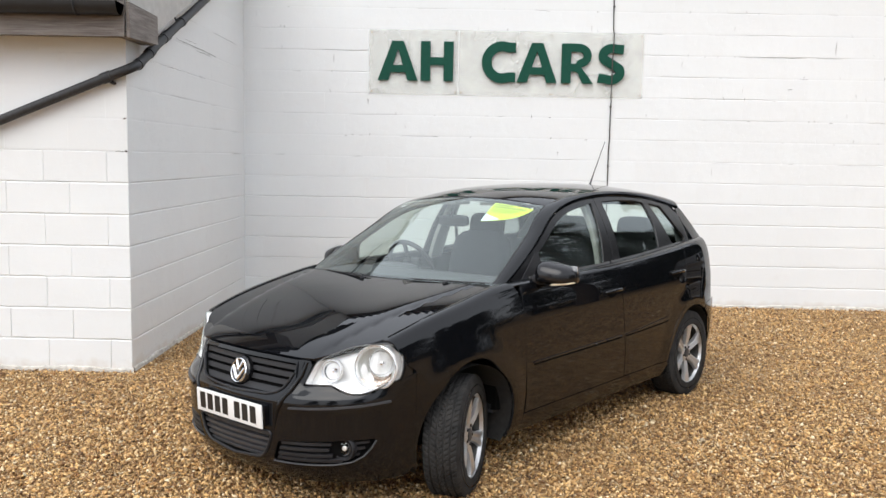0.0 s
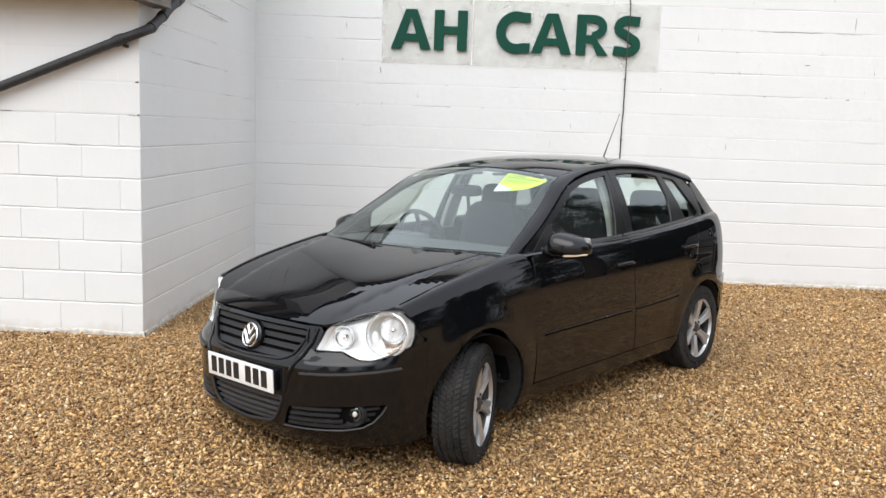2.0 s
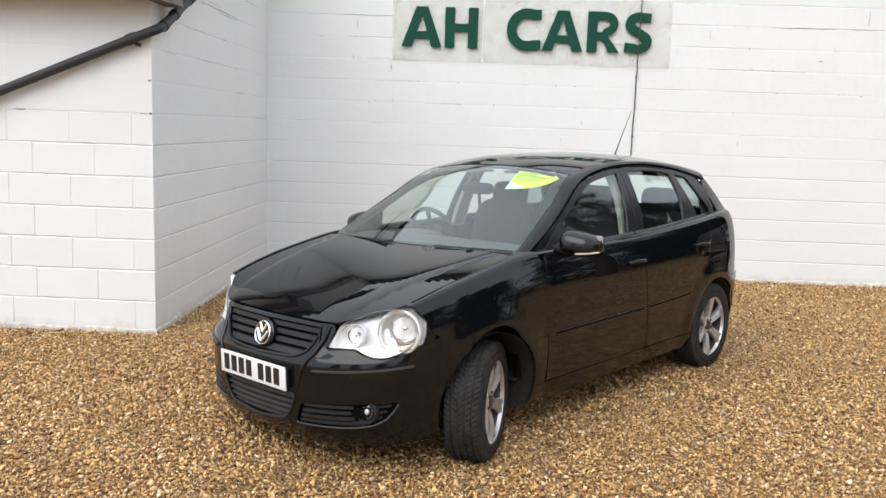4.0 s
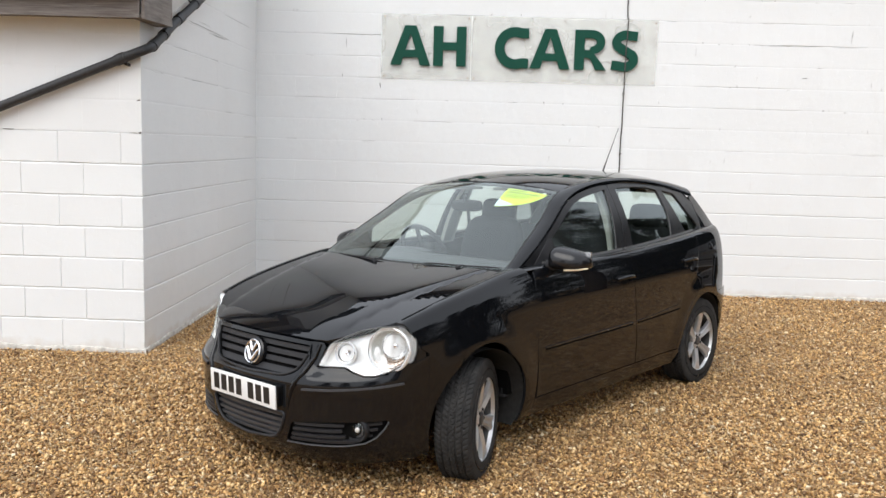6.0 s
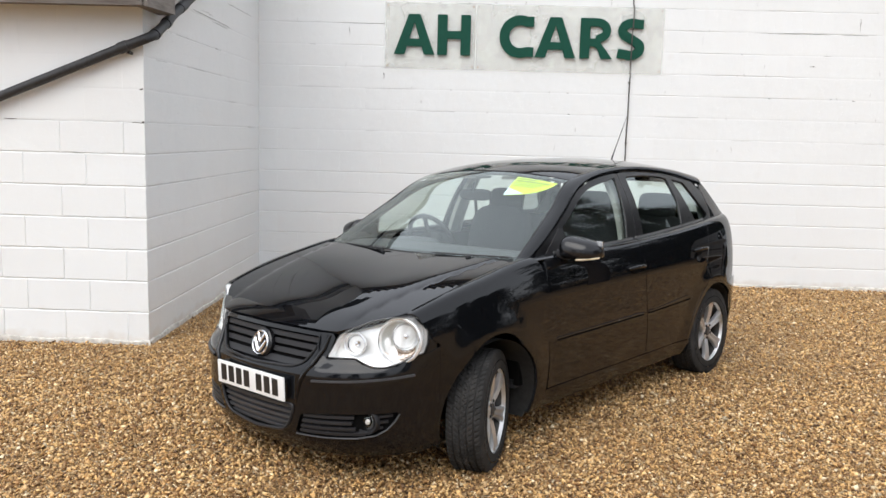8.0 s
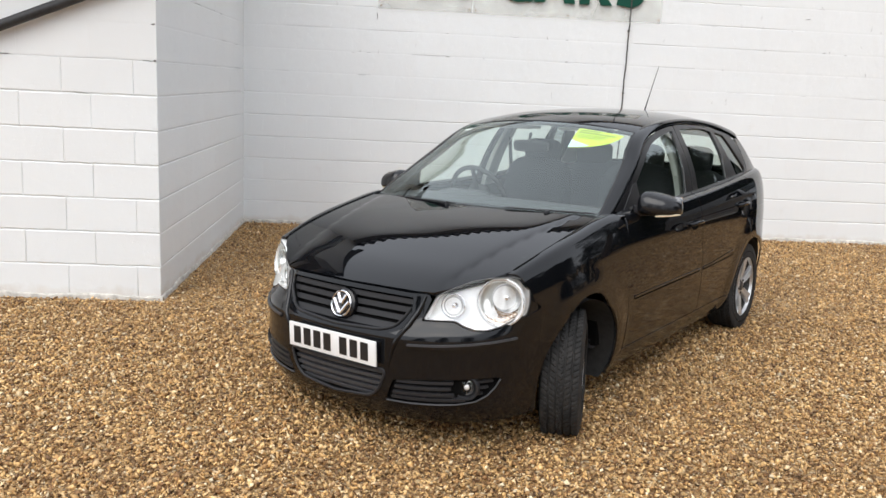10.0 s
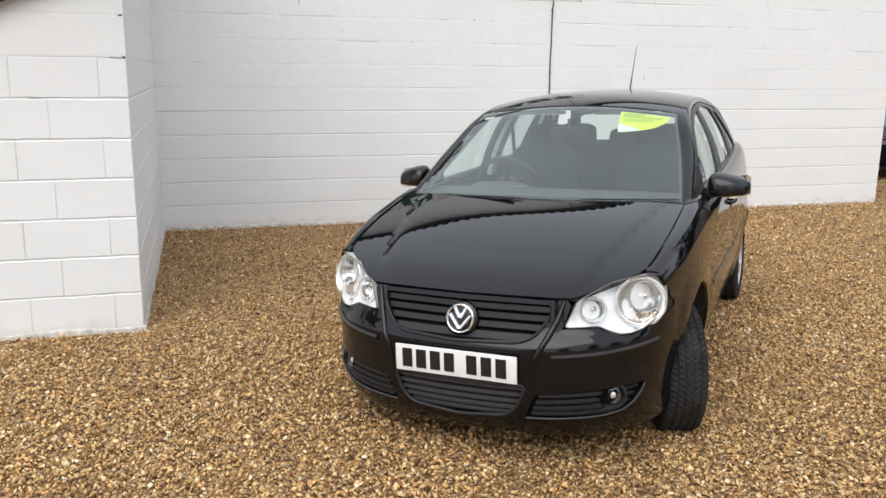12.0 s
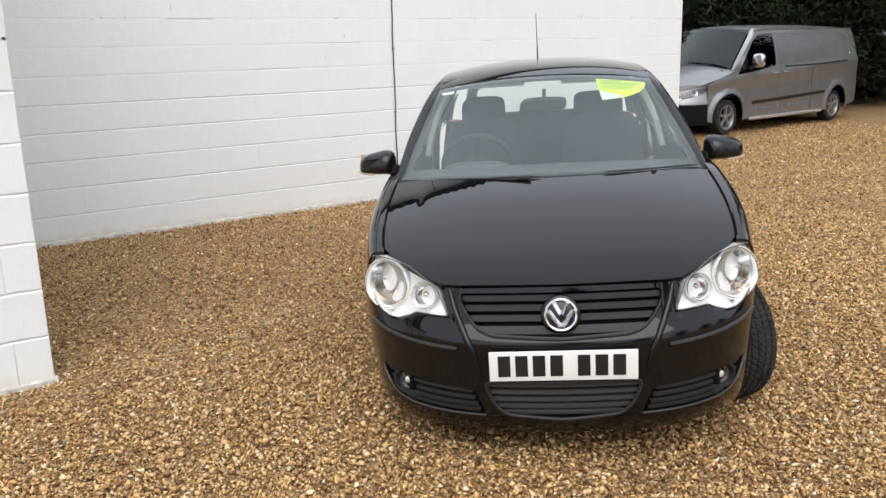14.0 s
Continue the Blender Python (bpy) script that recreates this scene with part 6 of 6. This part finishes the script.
def build_trees():
    kinds = [make_tree(11, 7.0, 2.8, 16000, 0.4), make_tree(12, 6.2, 3.0, 16000, 0.6), make_tree(13, 6.6, 2.7, 16000, 0.2)]
    tall = make_tree(14, 15.0, 4.6, 20000, 2.5)
    tall.matrix_world = Matrix.Translation((19.5, 3.6, 0))
    copy_thing(tall, Matrix.Translation((24.0, 7.0, 0)) @ Matrix.Rotation(2.0, 4, "Z"))
    spots = [(9.7, 10.9), (12.2, 10.6), (14.4, 9.6), (15.6, 9.2), (17.4, 8.0), (19.6, 9.4), (21.8, 8.4), (24.4, 9.8), (27.5, 8.4), (18.6, 6.8), (22.4, 6.4), (12.6, 11.5), (17.0, 12.0), (21.5, 12.5), (26.0, 3.5), (28.0, -1.0),
             (-9.0, -17.0), (-3.0, -19.0), (4.0, -18.5), (10.0, -17.5), (16.0, -16.0), (22.0, -12.0), (26.0, -6.5), (21.5, -3.4), (24.5, -4.6), (23.2, -1.6), (27.0, -3.2), (20.0, -6.0), (17.5, -8.5)]
    random.seed(8)
    for i, (x, y) in enumerate(spots):
        m = Matrix.Translation((x, y, 0)) @ Matrix.Rotation(random.uniform(0, 6.28), 4, "Z")
        if i < 3:
            kinds[i].matrix_world = m
        else:
            copy_thing(kinds[i % 3], m)


build_trees()


def build_litter():
    """Brown leaf litter and soil under the trees behind the van."""
    bm = bmesh.new()
    bmesh.ops.create_grid(bm, x_segments=60, y_segments=16, size=1.0)
    for v in bm.verts:
        x, y = v.co.x, v.co.y
        edge = noise.noise((x * 6, y * 3, 2))
        v.co = Vector((19 + 11.5 * x, 9.6 + 2.9 * y + 0.3 * edge - 1.2 * max(0, x), -0.004 + 0.05 * (y > -0.99) * (0.6 + noise.noise((x * 14, y * 9, 5)))))
    tagged(part("leaf_litter_bed", bm, SOIL), "brown leaf litter bed under the trees", "ground", kind="structure")


build_litter()


# ---- rough mortar foot along the walls ----
def build_foot():
    k = plain("dirty_render", (0.58, 0.55, 0.50), 0.85, grain=25, vary=0.32, relief=0.004)
    def fillet(name, a, b, out):
        a, b, out = Vector(a), Vector(b), Vector(out)
        n = int((b - a).length / 0.03)
        bm = bmesh.new()
        rows = []
        for i in range(n + 1):
            p = a.lerp(b, i / n)
            h = 0.024 + 0.018 * noise.noise(p * 3.1) + 0.013 * noise.noise(p * 17)
            w = 0.011 + 0.008 * noise.noise(p * 4.3 + Vector((3, 1, 0))) + 0.006 * noise.noise(p * 23)
            rows.append([bm.verts.new(p + out * (w * f) + Vector((0, 0, z))) for f, z in ((1.25, -0.03), (1.0, 0.012), (0.75, h * 0.8), (0.2, h), (-0.3, h + 0.002))])
        for r0, r1 in zip(rows, rows[1:]):
            for j in range(4):
                bm.faces.new((r0[j], r1[j], r1[j + 1], r0[j + 1]))
        bmesh.ops.recalc_face_normals(bm, faces=bm.faces)
        tagged(part(name, bm, k), "rough dirty mortar foot along the white wall", "trim", kind="structure")
    fillet("trim_back", (0, BACK_Y, 0), (BACK_END, BACK_Y, 0), (0, -1, 0))
    fillet("trim_return", (CORNER, 0.02, 0), (CORNER, BACK_Y, 0), (1, 0, 0))
    fillet("trim_left", (-3.2, 0, 0), (CORNER + 0.012, 0, 0), (0, -1, 0))


build_foot()


# ---- cracks in the painted joints ----
def build_cracks():
    dark = plain("crack_shadow", (0.10, 0.09, 0.08), 0.95)
    rnd = random.Random(21)
    bm = bmesh.new()
    def crack(x, z, length, axis, thick):
        n = max(3, int(length / 0.03))
        rows = []
        for i in range(n + 1):
            t = i / n
            w = thick * (0.25 + rnd.random()) * math.sin(math.pi * min(1, max(0.04, t))) ** 0.4
            if axis == "z":
                c, up = Vector((x + rnd.uniform(-0.003, 0.003), BACK_Y - 0.0022, z + length * t)), Vector((w, 0, 0))
            elif axis == "l":
                c, up = Vector((x + length * t, -0.0022, z + rnd.uniform(-0.004, 0.004))), Vector((0, 0, w))
            elif axis == "y":
                c, up = Vector((CORNER + 0.0022, x + length * t, z + rnd.uniform(-0.004, 0.004))), Vector((0, 0, w))
            else:
                c, up = Vector((x + length * t, BACK_Y - 0.0022, z + rnd.uniform(-0.0035, 0.0035))), Vector((0, 0, w))
            rows.append((bm.verts.new(c - up), bm.verts.new(c + up)))
        for a, b in zip(rows, rows[1:]):
            bm.faces.new((a[0], b[0], b[1], a[1]))
    crack(5.40, 2.758, 0.75, "x", 0.0028), crack(6.25, 2.756, 0.30, "x", 0.002), crack(0.75, 2.762, 0.75, "x", 0.0018)
    crack(6.45, 2.80, 0.16, "z", 0.003), crack(1.36, 2.18, 0.07, "z", 0.004), crack(0.98, 2.62, 0.10, "z", 0.003), crack(5.95, 2.42, 0.06, "x", 0.006)
    for i in range(46):
        row = rnd.randrange(7, 15)
        crack(rnd.uniform(0.1, 8.2), row * COURSE + rnd.uniform(-0.004, 0.004), rnd.choice((0.08, 0.15, 0.3, 0.45)) * rnd.uniform(0.6, 1.3), "x", rnd.uniform(0.0006, 0.0016))
    for i in range(24):
        crack(rnd.uniform(0.1, 8.3), rnd.randrange(6, 14) * COURSE + rnd.uniform(0, 0.1), rnd.uniform(0.03, 0.1), "z", rnd.uniform(0.0008, 0.002))
    for i in range(70):
        crack(rnd.uniform(0.3, 8.3), rnd.randrange(8, 15) * COURSE + rnd.uniform(-0.010, 0.008), rnd.uniform(0.012, 0.04), rnd.choice("xz"), rnd.uniform(0.0012, 0.0034))
    crack(-0.045, 1.842, 0.030, "l", 0.006), crack(-0.035, 1.612, 0.022, "l", 0.007), crack(-0.10, 1.606, 0.07, "l", 0.003), crack(-1.02, 1.612, 0.09, "l", 0.004), crack(-0.55, 1.385, 0.12, "l", 0.0015)
    crack(1.06, 2.548, 0.50, "y", 0.0022), crack(1.30, 2.578, 0.36, "y", 0.0018), crack(1.45, 2.545, 0.62, "y", 0.0035), crack(1.60, 2.522, 0.50, "y", 0.0026), crack(1.95, 2.538, 0.32, "y", 0.0018)
    crack(2.10, 2.758, 0.90, "y", 0.0018)
    for i in range(14):
        crack(rnd.uniform(0.1, 2.8), rnd.randrange(6, 11) * COURSE + rnd.uniform(-0.004, 0.004), rnd.uniform(0.1, 0.4), "y", rnd.uniform(0.0006, 0.0016))
    tagged(part("mortar_cracks", bm, dark, smooth=False), "fine dark cracks along the painted joints of the white walls", "crack", kind="stuff")


build_cracks()


# ---- loose gravel ----
def scatter_stones(name, count, area, size, unit, seed, label):
    gen = np.random.default_rng(seed)
    x0, x1, y0, y1 = area
    pts = np.empty((0, 2))
    while len(pts) < count:
        p = np.column_stack([gen.uniform(x0, x1, count), gen.uniform(y0, y1, count)])
        # the spread thins out past its edges
        p += gen.normal(0, 0.6, (count, 2)) * (gen.random(count) < 0.6)[:, None]
        keep = ~((p[:, 0] < 0.02) & (p[:, 1] > -0.02)) & ((p[:, 1] < BACK_Y - 0.01) | (p[:, 0] > BACK_END))
        pts = np.vstack([pts, p[keep]])
    pts = pts[:count]
    base_v, base_f = unit
    nv = len(base_v)
    scale = gen.uniform(size[0], size[1], count) * gen.choice([0.65, 0.85, 1.0, 1.4], count)
    shape = np.column_stack([np.ones(count), gen.uniform(0.5, 0.95, count), gen.uniform(0.22, 0.50, count)]) * scale[:, None] / 2
    v = base_v[None] * shape[:, None, :] * gen.uniform(0.6, 1.3, (count, nv, 1))
    q = gen.normal(0, 1, (count, 4)) * np.array([1.0, 0.50, 0.50, 1.0])
    q /= np.linalg.norm(q, axis=1)[:, None]
    w, x, y, z = q.T
    rot = np.stack([np.stack([1 - 2 * (y * y + z * z), 2 * (x * y - z * w), 2 * (x * z + y * w)], -1), np.stack([2 * (x * y + z * w), 1 - 2 * (x * x + z * z), 2 * (y * z - x * w)], -1),
                    np.stack([2 * (x * z - y * w), 2 * (y * z + x * w), 1 - 2 * (x * x + y * y)], -1)], 1)
    v = np.einsum("nij,nkj->nki", rot, v)
    v[:, :, 0] += pts[:, None, 0]
    v[:, :, 1] += pts[:, None, 1]
    v[:, :, 2] += (shape[:, 2] * 0.5 - 0.008 + gen.uniform(-0.003, 0.010, count))[:, None]
    faces = (base_f[None] + (np.arange(count) * nv)[:, None, None]).reshape(-1, 3)
    me = bpy.data.meshes.new(name)
    me.vertices.add(count * nv)
    me.vertices.foreach_set("co", v.reshape(-1).astype(np.float32))
    me.loops.add(len(faces) * 3)
    me.loops.foreach_set("vertex_index", faces.reshape(-1).astype(np.int32))
    me.polygons.add(len(faces))
    me.polygons.foreach_set("loop_start", np.arange(0, len(faces) * 3, 3, dtype=np.int32))
    me.polygons.foreach_set("loop_total", np.full(len(faces), 3, dtype=np.int32))
    me.update(calc_edges=True)
    me.materials.append(STONE)
    ob = new(name, me)
    return tagged(ob, label, "gravel", kind="stuff")


def build_gravel():
    octa = (np.array([[1, 0, 0], [-1, 0, 0], [0, 1, 0], [0, -1, 0], [0, 0, 1], [0, 0, -1]], float),
            np.array([[0, 2, 4], [2, 1, 4], [1, 3, 4], [3, 0, 4], [2, 0, 5], [1, 2, 5], [3, 1, 5], [0, 3, 5]]))
    scatter_stones("gravel", 125000, (-1.7, 5.4, -4.2, -0.3), (0.0135, 0.030), octa, 1, "golden brown angular gravel stones in front of the car")
    scatter_stones("gravel", 120000, (-2.2, 6.6, -4.2, 3.3), (0.012, 0.027), octa, 2, "loose golden brown gravel stones over the yard")
    scatter_stones("gravel", 75000, (5.0, 14.5, -3.2, 6.6), (0.016, 0.036), octa, 3, "loose golden brown gravel stones towards the van")


build_gravel()


# ---- the painted blocks of the walls ----
def block_mesh(w, h, soft, upright, seed):
    """A block face with worn, chamfered edges; upright: how wide its vertical joints are."""
    rnd = random.Random(seed)
    gap, cham, inset = (0.0, 0.0011, 0.012) if soft else (0.0007, 0.0042, 0.0085)
    n, m = max(2, round(w / 0.055)), 3
    edge = [(-1 + 2 * i / n, -1) for i in range(n)] + [(1, -1 + 2 * i / m) for i in range(m)] + [(1 - 2 * i / n, 1) for i in range(n)] + [(-1, 1 - 2 * i / m) for i in range(m)]
    worn = [rnd.uniform(-0.0016, 0.0022) * (0.6 if soft else 1.0) for _ in edge]
    if soft:
        upright *= 0.15

    def ring(dx, dy, wear):
        return [(a * (w / 2 - dx * upright - wear * upright * q), dy, b * (h / 2 - dx - wear * q)) for (a, b), q in zip(edge, worn)]
    uneven = 0.0008 if upright > 0.1 else 0.0
    k = len(edge)
    verts = ring(gap, SKIN, 0.0) + [(x, y + uneven * rnd.random(), z) for x, y, z in ring(gap, cham, 0.3)] + [(x, y + rnd.uniform(-uneven, uneven), z) for x, y, z in ring(inset, 0.0, 1.6)]
    faces = [tuple(range(2 * k, 3 * k))] + [(f + i, f + (i + 1) % k, f + k + (i + 1) % k, f + k + i) for f in (0, k) for i in range(k)]
    me = bpy.data.meshes.new("block")
    me.from_pydata(verts, [], faces)
    me.materials.append(PAINT)
    return me


def lay_blocks(wall, start, along_dir, length, rows, phase, top_of, soft_from, upright):
    """Courses of blocks on a wall face. start: foot of the face at its first end; phase: first joints of even and odd courses."""
    d = Vector(along_dir)
    rot = Matrix.Rotation(math.atan2(d.y, d.x), 4, "Z")
    cache = {}
    rnd = random.Random(len(wall.name))
    for r in range(rows):
        z0 = r * COURSE - 0.0
        cuts = [0.0]
        p = phase[r % 2]
        while p < length - 0.02:
            if p > 0.02:
                cuts.append(p)
            p += BLOCK
        cuts.append(length)
        for a, b in zip(cuts, cuts[1:]):
            top = top_of((a + b) / 2)
            if z0 + 0.12 > top:
                continue
            soft = z0 >= soft_from and (upright > 0.2 or rnd.random() < 0.85)
            key = (round(b - a, 3), soft, rnd.randrange(5))
            if key not in cache:
                cache[key] = block_mesh(b - a, COURSE, soft, upright, int(1000 * (b - a)) + key[2])
            pos = Vector(start) + d * ((a + b) / 2) + Vector((0, 0, z0 + COURSE / 2))
            ob = new("block", cache[key])
            ob.parent = wall
            loose = 0.05 if upright < 0.2 else (0.4 if soft else 0.8)
            proud = Vector((-d.y, d.x, 0)) * rnd.uniform(0.0, 0.002) * loose
            ob.matrix_local = Matrix.Translation(pos + proud) @ rot @ Matrix.Rotation(rnd.uniform(-0.004, 0.004) * loose, 4, "Y") @ Matrix.Rotation(rnd.uniform(-0.002, 0.002) * loose, 4, "Z")


lay_blocks(wall_left, (-3.2 + CORNER, 0, 0), (1, 0, 0), 3.2, 11, ((3.2 - 0.155) % BLOCK, (3.2 - 0.43) % BLOCK), lambda u: 2.6, 1.60, 0.5)
lay_blocks(wall_return, (CORNER, 0.0145, 0), (0, 1, 0), BACK_Y - 0.0145, 17, (0.23, 0.46), lambda u: 2.65 + 0.45 * u, 1.60, 0.0)
lay_blocks(wall_back, (CORNER, BACK_Y, 0), (1, 0, 0), BACK_END - CORNER, 18, (0.20, 0.43), lambda u: 4.1, 1.37, 0.02)
